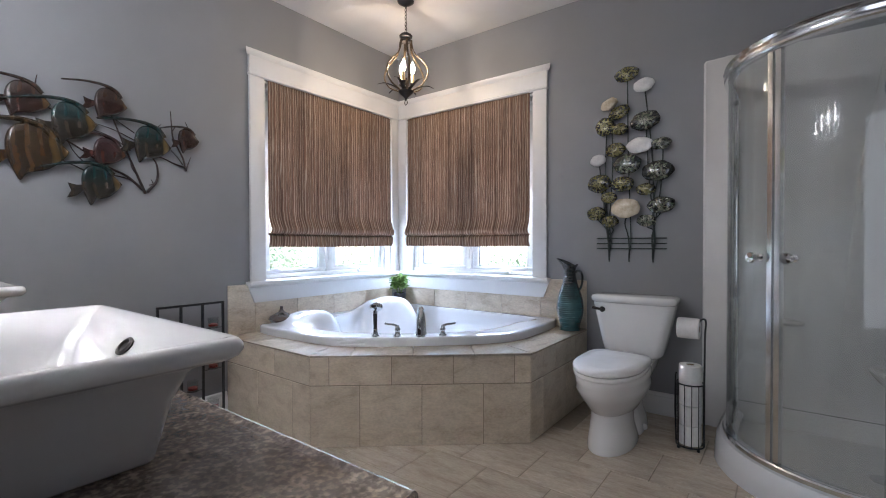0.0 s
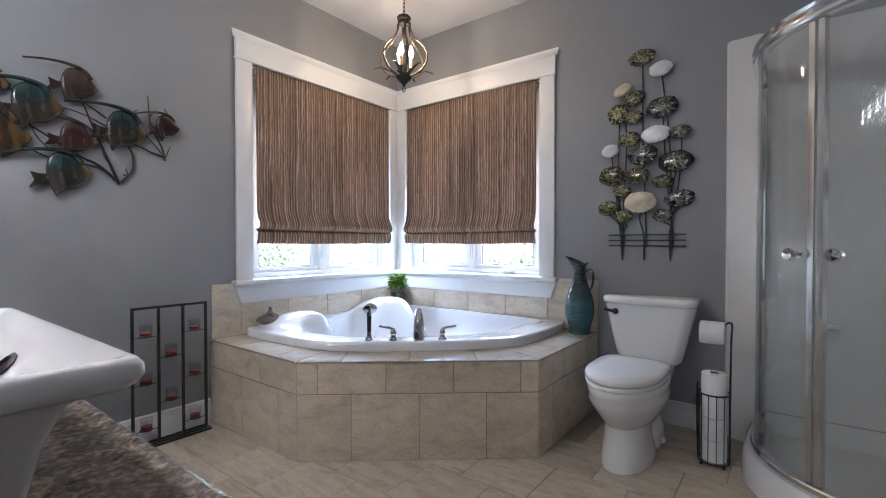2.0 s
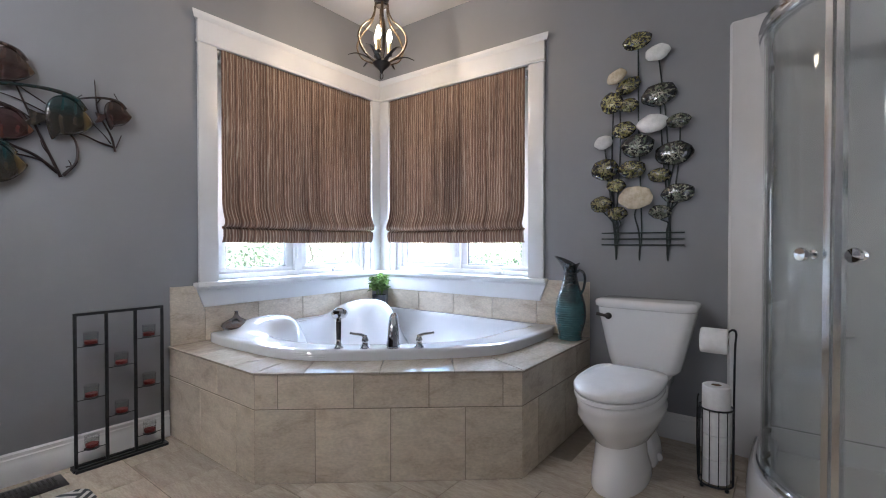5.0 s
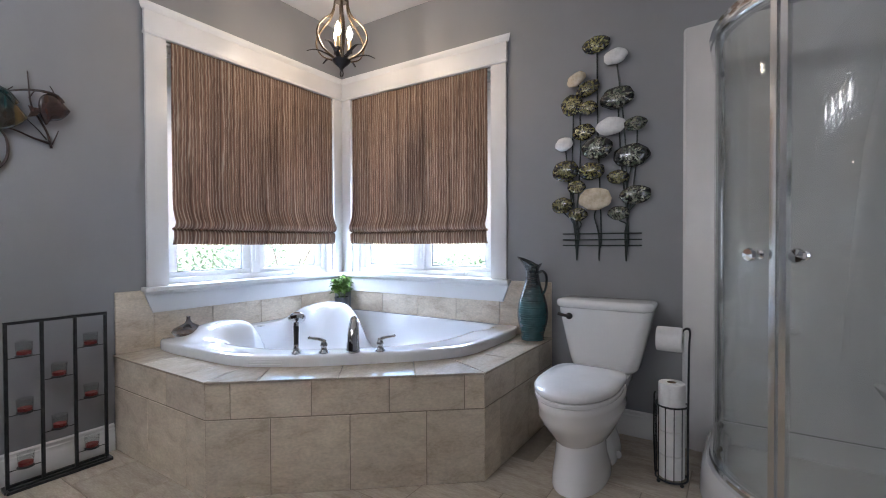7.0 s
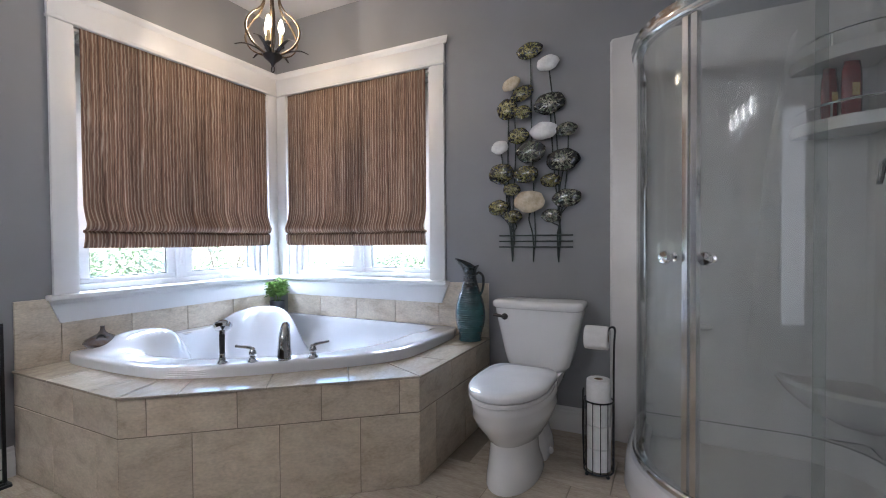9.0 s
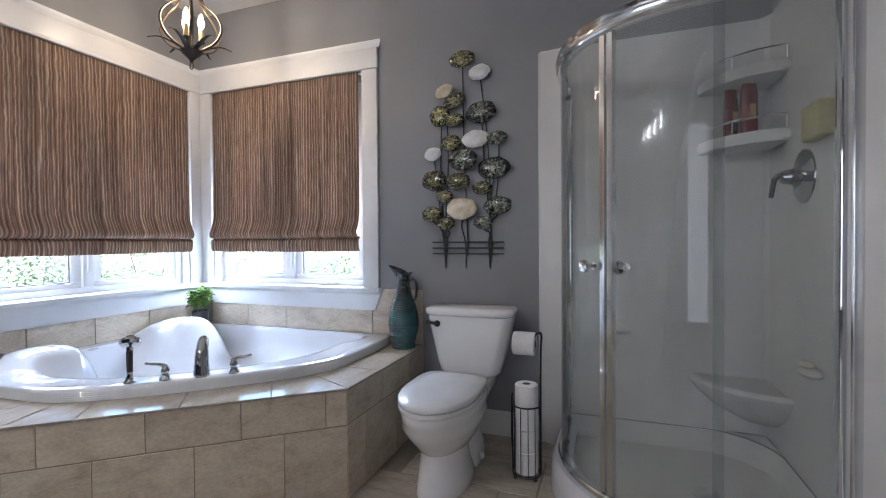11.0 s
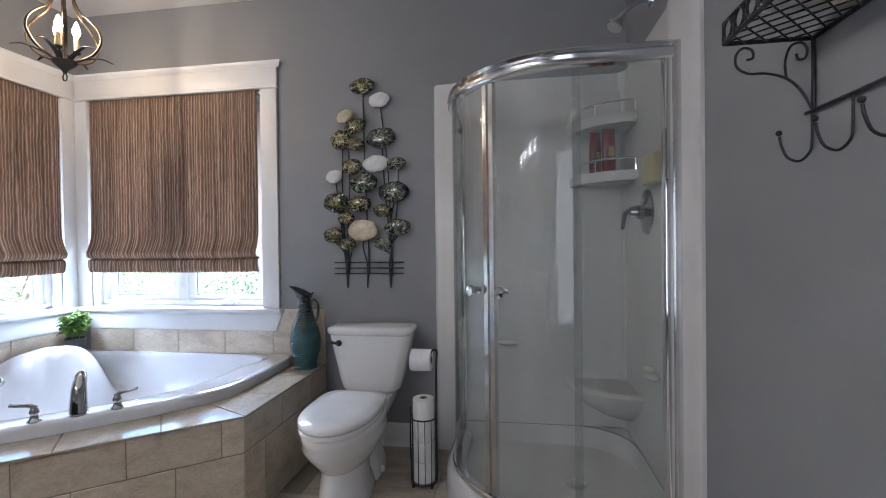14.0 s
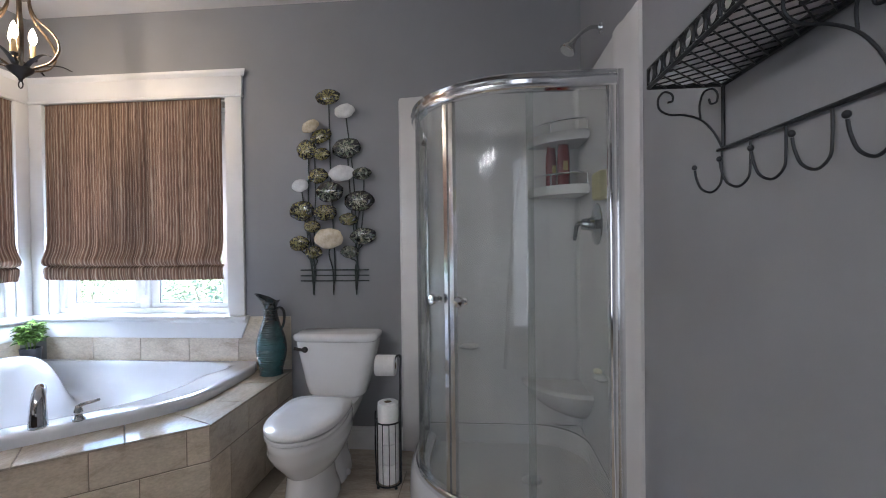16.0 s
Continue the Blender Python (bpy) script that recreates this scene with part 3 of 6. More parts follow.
# ---------- windows in the corner ----------
def place_on(wall):
    """Maps (u from the corner, w outwards, z) to the world."""
    if wall == "north":
        return Matrix(((1, 0, 0, XW), (0, 1, 0, YN), (0, 0, 1, 0), (0, 0, 0, 1)))
    return Matrix(((0, -1, 0, XW), (-1, 0, 0, YN), (0, 0, 1, 0), (0, 0, 0, 1)))


def window(name, wall, split):
    m = place_on(wall)

    def add(pname, bm, mat, parent, label=""):
        bmesh.ops.transform(bm, matrix=m, verts=bm.verts)
        return part(pname, bm, mat, parent, label)

    win = thing(name, (0, 0, 0), "white framed casement window with wide white casing", "window", kind="structure")
    # lining of the opening
    b = bmesh.new()
    box(b, (U0, 0.0, SILL), (U0 + 0.012, 0.15, HEAD)); box(b, (U1 - 0.012, 0.0, SILL), (U1, 0.15, HEAD)); box(b, (U0 + 0.012, 0.0, HEAD - 0.012), (U1 - 0.012, 0.15, HEAD))
    add("lining", b, WHITE, win)
    # casing, header with bead and cap, stool, apron
    add("casing", boxed((U1, -0.022, SILL), (U1 + 0.108, 0.0, HEAD + 0.012), 0.003), WHITE, win)
    add("corner_casing", boxed((0.0 if wall == "north" else 0.024, -0.022, SILL), (U0, 0.0, HEAD + 0.012), 0.003), WHITE, win)
    e = 0.0 if wall == "north" else 0.026
    add("header", boxed((e, -0.024, HEAD + 0.024), (U1 + 0.112, 0.0, 2.352), 0.002), WHITE, win)
    add("header_bead", boxed((e + 0.012, -0.034, HEAD + 0.008), (U1 + 0.117, 0.0, HEAD + 0.026), 0.006, 3), WHITE, win)
    b = bmesh.new()
    k = 0.042 if wall == "west" else 0.0
    rings = []
    for w, z in ((-0.0, 2.350), (-0.026, 2.350), (-0.030, 2.358), (-0.042, 2.368), (-0.046, 2.376), (-0.046, 2.386), (-0.0, 2.386)):
        rings.append((w, z))
    loft(b, [[(k, w, z) for w, z in rings], [(U1 + 0.112 - w * 0.8, w, z) for w, z in rings]])
    add("cap", b, WHITE, win)
    add("stool", boxed((0.0 if wall == "north" else 0.062, -0.06, 0.808), (U1 + 0.135, 0.15, SILL), 0.006, 3), WHITE, win)
    b = bmesh.new()
    prof = [(0.0, 0.690), (-0.016, 0.690), (-0.020, 0.705), (-0.020, 0.790), (-0.034, 0.806), (0.0, 0.806)]
    e = 0.0 if wall == "north" else 0.03
    loft(b, [[(e, w, z) for w, z in prof], [(U1 + 0.082 + 0.045 * (z - 0.69) / 0.116, w, z) for w, z in prof]])
    add("apron", b, WHITE, win)
    # vinyl unit: outer frame, mullion, two sashes
    z0, z1, f = SILL, HEAD - 0.012, 0.035
    ua, ub = U0 + 0.012, U1 - 0.012
    b = bmesh.new()
    for a, c in (((ua, z0), (ub, z0 + f)), ((ua, z1 - f), (ub, z1)), ((ua, z0 + f), (ua + f, z1 - f)), ((ub - f, z0 + f), (ub, z1 - f)), ((split - 0.03, z0 + f), (split + 0.03, z1 - f))):
        box(b, (a[0], 0.07, a[1]), (c[0], 0.145, c[1]), 0.004)
    add("window_frame", b, VINYL, win)
    for s0, s1 in ((ua + f, split - 0.03), (split + 0.03, ub - f)):
        b = bmesh.new()
        g, q0, q1 = 0.055, z0 + f, z1 - f
        low = q0 + 0.03
        for a, c in (((s0, q0), (s1, low)), ((s0, q1 - g), (s1, q1)), ((s0, low), (s0 + g, q1 - g)), ((s1 - g, low), (s1, q1 - g))):
            box(b, (a[0], 0.09, a[1]), (c[0], 0.13, c[1]), 0.004)
        sash = add("sash", b, VINYL, win)
        b = bmesh.new()
        k = 0.006
        for a, c in (((s0 + g, low), (s1 - g, low + k)), ((s0 + g, q1 - g - k), (s1 - g, q1 - g)), ((s0 + g, low + k), (s0 + g + k, q1 - g - k)), ((s1 - g - k, low + k), (s1 - g, q1 - g - k))):
            box(b, (a[0], 0.100, a[1]), (c[0], 0.120, c[1]))
        add("gasket", b, SEAM, sash, "grey glazing gasket")
        pane = add("pane", boxed((s0 + g + 0.006, 0.108, low + 0.006), (s1 - g - 0.006, 0.113, q1 - g - 0.006)), PANE, sash, "clear window glass")
        pane.visible_shadow = False
    b = bmesh.new()
    c = 1.08 if wall == "north" else 0.40
    box(b, (c - 0.055, 0.048, SILL + 0.012), (c + 0.055, 0.072, SILL + 0.036), 0.008, 3)
    tube(b, [(c - 0.02, 0.045, SILL + 0.036), (c + 0.02, 0.04, SILL + 0.044), (c + 0.05, 0.042, SILL + 0.04)], 0.007, 8, 4)
    add("crank_handle", b, VINYL, win, "white folding crank handle")
    b = bmesh.new()
    box(b, (split - 0.012, 0.055, SILL + 0.12), (split + 0.012, 0.07, SILL + 0.24), 0.004)
    add("sash_lock", b, VINYL, win)
    return win


window("window_1", "north", 0.735)
window("window_2", "west", 0.752)


def roman_blind(wall):
    m = place_on(wall)
    blind = thing("roman_blind", (0, 0, 0), "brown striped woven roman blind pulled most of the way down", "blind", "roman blinds")
    ua, ub = U0 + 0.012, U1 - 0.032
    prof = [(-0.006, HEAD + 0.007), (-0.007, 2.0), (-0.006, 1.7), (-0.008, 1.4), (-0.012, 1.30), (-0.032, 1.235), (-0.050, 1.196), (-0.040, 1.168), (-0.012, 1.160), (-0.013, 1.152), (-0.030, 1.140), (-0.028, 1.087), (-0.020, 1.067)]
    fine = curve_points([(w, z, 0) for w, z in prof], 4)
    back = [(p.x + 0.006, p.y) for p in fine]
    front = [(p.x, p.y) for p in fine]
    n = 140
    b = bmesh.new()
    uvl = b.loops.layers.uv.new("uv")
    rows = []
    rnd = random.Random(3 if wall == "north" else 4)
    for i in range(n + 1):
        u = ua + (ub - ua) * i / n
        row = []
        for k, (w, z) in enumerate(front):
            low = max(0.0, min(1.0, (1.31 - z) / 0.19))
            wob = 0.0025 * math.sin(u * 23 + 1.3 * k * 0.05) + 0.004 * low * math.sin(u * 9 + 2.0) * math.sin(z * 20) + 0.0025 * low * math.sin(u * 130 + 40 * z)
            sag = 0.004 * math.sin(math.pi * i / n) * low
            edge = 0.006 * low * (2 * i / n - 1)
            row.append(b.verts.new((u + edge, w + wob, z - sag)))
        rows.append(row)
    for i in range(n):
        for k in range(len(front) - 1):
            f = b.faces.new((rows[i][k], rows[i + 1][k], rows[i + 1][k + 1], rows[i][k + 1]))
            for lp in f.loops:
                lp[uvl].uv = (lp.vert.co.x + (5.0 if wall == "west" else 0.0), lp.vert.co.z)
    for v in b.verts:
        v.co = m @ v.co
    cloth = part("cloth", b, BLIND, blind, smooth=60)
    sol = cloth.modifiers.new("thick", 'SOLIDIFY')
    sol.thickness, sol.offset = 0.004, 0.0
    b = bmesh.new()
    box(b, (ua + 0.004, 0.012, HEAD - 0.042), (ub - 0.004, 0.045, HEAD - 0.013), 0.003)
    bmesh.ops.transform(b, matrix=m, verts=b.verts)
    part("headrail", b, WHITE, blind)
    return blind


roman_blind("north")
roman_blind("west")

# ---------- tub deck ----------
DECK = 0.49
PA, PB, PC, PD = (XW, 1.865), (-1.743, 1.865), (-0.825, 2.622), (-0.825, YN)


def deck():
    d = thing("tub_deck", (0, 0, 0), "raised corner tub deck clad in beige stone-look tiles", "tub surround", kind="structure")
    i = 0.008
    k = 0.0025
    inner = [(XW, PA[1] + k), (PB[0] - 0.001, PB[1] + k), (PC[0] - k, PC[1] + 0.001), (PD[0] - k, YN), (XW, YN)]
    part("core", sweep(bmesh.new(), [inner[0], inner[1], inner[2], inner[3]], [(0, 0), (0, DECK - 0.001), (0.16, DECK - 0.001), (0.16, 0)]), GROUT, d, smooth=0)
    g = 0.0035

    def face(p, q, lower, upper):
        p, q = Vector(p), Vector(q)
        L = (q - p).length
        ang = math.degrees(math.atan2(q.y - p.y, q.x - p.x))
        for cuts, z0, z1 in ((lower, 0.0, 0.328), (upper, 0.331, DECK - 0.008)):
            c = [0.0] + list(cuts) + [L]
            for s0, s1 in zip(c, c[1:]):
                mid = p + (q - p) * ((s0 + s1) / 2 / L)
                nrm = Vector((q.y - p.y, -(q.x - p.x))).normalized()
                at = mid - nrm * i
                tile(d, s1 - s0 - g, z1 - z0 - g / 2, pose(at.x, at.y, (z0 + z1) / 2, 90, 0, ang), TILE)

    face(PA, PB, (0.355, 0.70), (0.53,))
    face(PB, PC, (0.264, 0.597, 0.93), (0.101, 0.434, 0.767, 1.10))
    face(PC, PD, (0.165, 0.5, 0.83), (0.33, 0.66))
    # top tiles, mitred at the two front corners
    z0, z1 = DECK - 0.007, DECK + 0.003
    o = 0.006

    def top(pts):
        b = bmesh.new()
        prism(b, pts, z0, z1)
        bmesh.ops.bevel(b, geom=[e for e in b.edges if all(v.co.z > z1 - 1e-4 for v in e.verts)], offset=0.002, segments=1, affect='EDGES')
        part("tile", b, DECKTILE, d, smooth=0)

    w, h = 0.30, g / 2
    turn1, turn2 = radians(39.5), radians(50.5)
    d1, n1 = Vector((math.cos(turn1), math.sin(turn1))), Vector((-math.sin(turn1), math.cos(turn1)))
    b0 = Vector(PB) + Vector((o * math.tan(turn1 / 2), -o))
    c0 = Vector(PC) + Vector((o, -o * math.tan(turn2 / 2)))
    b1 = b0 + w * Vector((-math.tan(turn1 / 2), 1))
    c1 = c0 + w * Vector((-1, math.tan(turn2 / 2)))
    cuts = [XW, -2.27, -1.94]
    for k, xa in enumerate(cuts):
        if k < 2:
            top([(xa + h, b0.y), (cuts[k + 1] - h, b0.y), (cuts[k + 1] - h, b1.y), (xa + h, b1.y)])
        else:
            top([(xa + h, b0.y), (b0.x - h, b0.y), (b1.x - h, b1.y), (xa + h, b1.y)])
    cuts = [0.215, 0.548, 0.882]
    q = [(b0 + d1 * h, b1 + d1 * h)]
    for c in cuts:
        f = Vector(PB) + d1 * c
        q.append((f - n1 * o, f - n1 * o + n1 * w))
    q.append((c0 - d1 * h, c1 - d1 * h))
    for (a, a2), (c, c2) in zip(q, q[1:]):
        top([tuple(a + d1 * h), tuple(c - d1 * h), tuple(c2 - d1 * h), tuple(a2 + d1 * h)])
    cuts = [2.86, 3.19, YN - 0.009]
    top([(c0.x, c0.y + h), (c0.x, cuts[0] + 0.05 - h), (c1.x, cuts[0] + 0.05 - h), (c1.x, c1.y + h)])
    for ya, yb in ((cuts[0] + 0.05, cuts[1] + 0.03), (cuts[1] + 0.03, cuts[2])):
        top([(c0.x, ya + h), (c0.x, yb - h), (c1.x, yb - h), (c1.x, ya + h)])
    # wall tiles under the aprons, with a taller one at each end
    for k in range(4):
        xa = -1.174 - 0.333 * (k + 1)
        xa, xb = max(xa, XW + 0.008), -1.174 - 0.333 * k
        tile(d, xb - xa - g, 0.198, pose((xa + xb) / 2, YN, DECK + 0.102, 90, 0, 0), TILE)
        yb = 2.055 + 0.337 * (k + 1)
        ya, yb = 2.055 + 0.337 * k, min(yb, YN - 0.008)
        tile(d, yb - ya - g, 0.198, pose(XW, (ya + yb) / 2, DECK + 0.102, 90, 0, 90), TILE)
    tile(d, 0.345, 0.335, pose(-1.0, YN, DECK + 0.17, 90, 0, 0), TILE)
    tile(d, 0.185, 0.325, pose(XW, 1.962, DECK + 0.165, 90, 0, 90), TILE)
    return d


deck()

# ---------- corner bathtub ----------
RIM = 0.543
TUBC = Vector((-1.98, 2.90))


def tub_outline():
    e = 0.012
    pts = [(XW + e, YN - e), (XW + e, 2.7), (XW + e, 2.3), (XW + 0.014, 2.12), (XW + 0.05, 2.066), (-2.40, 2.046), (-2.15, 2.052), (-1.93, 2.068), (-1.81, 2.098), (-1.69, 2.165), (-1.52, 2.292), (-1.36, 2.44), (-1.19, 2.608), (-1.07, 2.765), (-1.025, 2.90), (-1.018, 3.10), (-1.022, 3.36), (-1.045, 3.46), (-1.11, YN - e), (-1.7, YN - e), (-2.2, YN - e)]
    loop = [Vector(p) for p in pts]
    out = []
    n = len(loop)
    for i in range(n):
        a, b = loop[i], loop[(i + 1) % n]
        p0, p3 = loop[i - 1], loop[(i + 2) % n]
        straight = i in (0, 1, n - 1, n - 2, n - 3)
        steps = max(3, int((b - a).length / 0.03))
        for k in range(steps):
            t = k / steps
            out.append(a.lerp(b, t) if straight else 0.5 * (2 * a + (b - p0) * t + (2 * p0 - 5 * a + 4 * b - p3) * t * t + (3 * a - p0 - 3 * b + p3) * t ** 3))
    return out


def bathtub():
    tub = thing("bathtub", (0, 0, 0), "glossy white acrylic corner bathtub with moulded headrests", "bathtub")
    line = tub_outline()
    round_line = list(line)
    for k in range(70):
        round_line = [0.25 * round_line[i - 1] + 0.5 * p + 0.25 * round_line[(i + 1) % len(line)] for i, p in enumerate(round_line)]
    stops = [(0.0, DECK + 0.0035), (0.0, RIM - 0.016), (0.004, RIM - 0.005), (0.012, RIM), (0.05, RIM), (0.10, RIM), (0.15, RIM), (0.175, RIM - 0.001), (0.195, RIM - 0.010), (0.215, RIM - 0.035)]
    stops += [(0.215 + 0.30 * k / 16, RIM - 0.035 - 0.36 * (1 - (1 - k / 16) ** 2)) for k in range(1, 17)]
    stops += [(0.6, 0.145), (0.75, 0.138), (0.9, 0.135), (0.985, 0.134)]
    rings = []
    for s, z in stops:
        ring = []
        for p, pr in zip(line, round_line):
            p = p.lerp(pr, max(0.0, min(1.0, (s - 0.03) / 0.17)))
            far = (p - TUBC).length
            slim = 1.0 - 0.72 * max(0.0, min(1.0, (p.y - 3.25) / 0.2)) * max(0.0, min(1.0, (0.45 - s) / 0.22))
            q = p.lerp(TUBC, min(0.985, s * slim * (1.0 + 0.25 * max(0.0, far - 0.75)) if s < 0.7 else s))
            zz = z
            if s > 0.06:
                for cx, cy, h, r, wide in ((-2.35, 2.345, 0.085, 0.17, 1.45), (-2.33, 3.10, 0.108, 0.22, 1.25)):
                    ex, ey = q.x - cx, q.y - cy
                    d = math.hypot((0.77 * ex + 0.63 * ey) / wide, -0.63 * ex + 0.77 * ey)
                    g = math.exp(-(d / r) ** 4.5)
                    zz = zz * (1 - g) + (RIM + h * math.exp(-(d / (1.35 * r)) ** 2)) * g
            ring.append((q.x, q.y, zz))
        rings.append(ring)
    part("shell", loft(bmesh.new(), rings, False, True), ACRYLIC, tub, smooth=50)
    b = bmesh.new()
    lathe(b, [(0.0, 0.0), (0.034, 0.0), (0.036, 0.004), (0.028, 0.008), (0.0, 0.009)], 20, (-1.98, 2.9, 0.135), False, False)
    part("drain", b, CHROME, tub, "chrome drain")
    b = bmesh.new()
    ball(b, (-2.44, 2.62, RIM), 0.024, 14, (1, 1, 0.2))
    part("jet_control", b, ACRYLIC, tub)
    for k in range(4):
        b = bmesh.new()
        z = DECK + 0.014 + 0.008 * k
        tube(b, [(-1.80, 2.101, z), (-1.74, 2.134, z), (-1.66, 2.186, z)], 0.0026, 6, 4)
        part("rib", b, ACRYLIC, tub)
    return tub


bathtub()


# ---------- shower ----------
GL = [(0.04, 3.45)] + [(0.04, 3.30)] + arc(0.59, 3.17, 0.55, 180, 270, 40) + [(0.75, 2.62), (0.925, 2.62)]


def cut(path, s0, s1):
    """The stretch of a path in the plan between two lengths along it."""
    out, run = [], 0.0
    for a, b in zip(path, path[1:]):
        a, b = Vector(a), Vector(b)
        L = (b - a).length
        for s in (s0, s1):
            if run <= s < run + L:
                out.append(tuple(a.lerp(b, (s - run) / L)))
        if s0 < run + L < s1:
            out.append(tuple(b))
        run += L
    return out


def offset_path(path, o):
    p = [Vector(v) for v in path]
    out = []
    for i, v in enumerate(p):
        d = (p[min(i + 1, len(p) - 1)] - p[max(i - 1, 0)]).normalized()
        out.append((v.x - d.y * o, v.y + d.x * o))
    return out


def rect(o0, o1, z0, z1, r=0.004):
    return [(o0 + r, z0), (o1 - r, z0), (o1, z0 + r), (o1, z1 - r), (o1 - r, z1), (o0 + r, z1), (o0, z1 - r), (o0, z0 + r)]


def shower():
    sh = thing("shower_enclosure", (0, 0, 0), "curved corner shower with clear glass sliding doors and chrome frame", "shower")
    b = bmesh.new()
    sweep(b, [(0.05, YN)] + GL[1:-1] + [(XE, 2.62)], [(-0.062, 0.0), (-0.058, 0.06), (-0.048, 0.115), (-0.035, 0.128), (0.03, 0.128), (0.045, 0.11), (0.05, 0.0)])
    base = part("base", b, ACRYLIC, sh, "white acrylic shower base")
    inner = [(0.06, YN)] + offset_path(GL, 0.045) + [(XE, 2.665), (XE, YN)]
    part("pan_floor", prism(bmesh.new(), inner, 0.0, 0.075), SURROUND, base)
    b = bmesh.new()
    lathe(b, [(0.0, 0.0), (0.05, 0.0), (0.05, 0.004), (0.04, 0.006), (0.0, 0.005)], 24, (0.62, 3.03, 0.075), False, False)
    part("drain", b, BRUSHED, base, "round metal drain grate")
    # wall surround with a rounded corner
    inn = [(0.03, 3.462), (0.3, 3.462)] + arc(0.905, 3.417, 0.045, 90, 0, 8) + [(0.95, 3.0), (0.95, 2.70)]
    cove = arc(0.67, 3.182, 0.28, 90, 0, 16)
    low = [(0.03, 3.462), (0.3, 3.462)] + cove + [(0.95, 3.0), (0.95, 2.70)]
    part("corner_cove", prism(bmesh.new(), cove + [(0.949, 3.461)], 0.06, 0.184), SURROUND, sh)
    b = bmesh.new()
    prof = [(0.0, 0.19), (0.0, 2.150), (0.006, 2.166), (0.02, 2.17), (0.028, 2.17), (0.028, 0.19)]
    sweep(b, inn, prof)
    part("wall_panel", b, SURROUND, sh, "white acrylic wall panel")
    b = bmesh.new()
    sweep(b, low, [(-0.006, 0.06), (-0.006, 0.184), (0.0, 0.19), (0.028, 0.19), (0.028, 0.06)])
    part("upstand", b, SURROUND, sh)
    b = bmesh.new()
    sweep(b, low, [(-0.004, 0.1865), (-0.004, 0.1905), (0.004, 0.1905), (0.004, 0.1865)])
    part("seam", b, SEAM, sh)
    # filler behind the rounded corner top
    b = bmesh.new()
    prism(b, [(0.03, 3.49), (0.9, 3.49), (0.977, 3.40), (0.977, 2.70), (XE, 2.70), (XE, YN), (0.03, YN)], 2.14, 2.166)
    part("corner_cap", b, SURROUND, sh)
    # raised corner module that widens downwards
    b = bmesh.new()
    rows = [(0.50, 0.52), (0.53, 1.0), (0.57, 1.47), (0.62, 1.78), (0.655, 2.0), (0.68, 2.04), (0.74, 2.06)]
    loft(b, [[(x, 3.463, z), (x + 0.012, 3.452, z), (x + 0.03, 3.449, z), (0.93, 3.449, z), (0.93, 3.463, z)] for x, z in rows])
    part("corner_module", b, SURROUND, sh)
    # moulded flanges on both walls
    fl = [(0.0, 0.0), (0.0, 0.012), (0.012, 0.022), (0.045, 0.022), (0.06, 0.028), (0.10, 0.03), (0.115, 0.040), (0.15, 0.042), (0.15, 0.0)]
    b = bmesh.new()
    loft(b, [[(-0.12 + a, YN - w, z) for a, w in fl] for z in (0.0, 2.155)] + [[(-0.12 + min(a + 0.008, 0.15), YN - w * 0.8, 2.17) for a, w in fl]])
    part("flange", b, SURROUND, sh)
    b = bmesh.new()
    loft(b, [[(XE - w, 2.47 + a * 1.55, z) for a, w in fl] for z in (0.0, 2.155)] + [[(XE - w * 0.8, 2.47 + a * 1.55, 2.17) for a, w in fl]])
    part("flange", b, SURROUND, sh)
    # rails
    z0, z1 = 1.904, 1.973
    b = bmesh.new()
    sweep(b, GL, [(-0.026, z0 + 0.006), (-0.020, z0), (0.02, z0), (0.026, z0 + 0.006), (0.026, z1 - 0.006), (0.02, z1), (-0.012, z1), (-0.024, z1 - 0.010), (-0.018, z1 - 0.022), (-0.030, z1 - 0.034), (-0.024, z0 + 0.02)])
    part("top_rail", b, RAILCHROME, sh, "curved polished chrome rail")
    b = bmesh.new()
    sweep(b, GL, rect(-0.024, 0.022, 0.129, 0.158, 0.006))
    part("bottom_rail", b, RAILCHROME, sh, "curved polished chrome rail")
    # wall posts
    b = bmesh.new()
    box(b, (0.035, 3.425, 0.13), (0.065, 3.462, 1.962), 0.004)
    part("wall_post", b, CHROME, sh)
    b = bmesh.new()
    box(b, (0.893, 2.600, 0.13), (0.925, 2.645, 1.966), 0.006)
    part("wall_post", b, CHROME, sh)
    part("wall_channel", boxed((0.923, 2.597, 0.131), (0.953, 2.652, 1.968), 0.004), BRUSHED, sh)
    b = boxed((0.951, 2.590, 0.13), (0.968, 2.66, 1.97), 0.004)
    part("wall_post", b, CHROME, sh)
    total = sum((Vector(b_) - Vector(a_)).length for a_, b_ in zip(GL, GL[1:]))
    mid = 0.28 + 0.55 * radians(51)
    # glass: a fixed pane at each end, two doors that meet at the handles
    def glazing(name, s0, s1, o, label):
        b = bmesh.new()
        sweep(b, cut(GL, s0, s1), [(o, 0.162), (o, 1.898), (o + 0.006, 1.898), (o + 0.006, 0.162)])
        g = part(name, b, SHOWERGLASS, sh, label, smooth=30)
        g.visible_shadow = False
        return g

    glazing("fixed_pane", 0.03, 0.36, 0.006, "clear curved glass")
    d0 = glazing("glass_door", 0.20, mid - 0.004, -0.008, "clear curved glass sliding door")
    d1 = glazing("glass_door", mid + 0.004, total - 0.33, -0.008, "clear curved glass sliding door")
    glazing("fixed_pane", total - 0.36, total - 0.005, 0.006, "clear glass")
    for dr, s in ((d0, mid - 0.017), (d1, mid + 0.017)):
        b = bmesh.new()
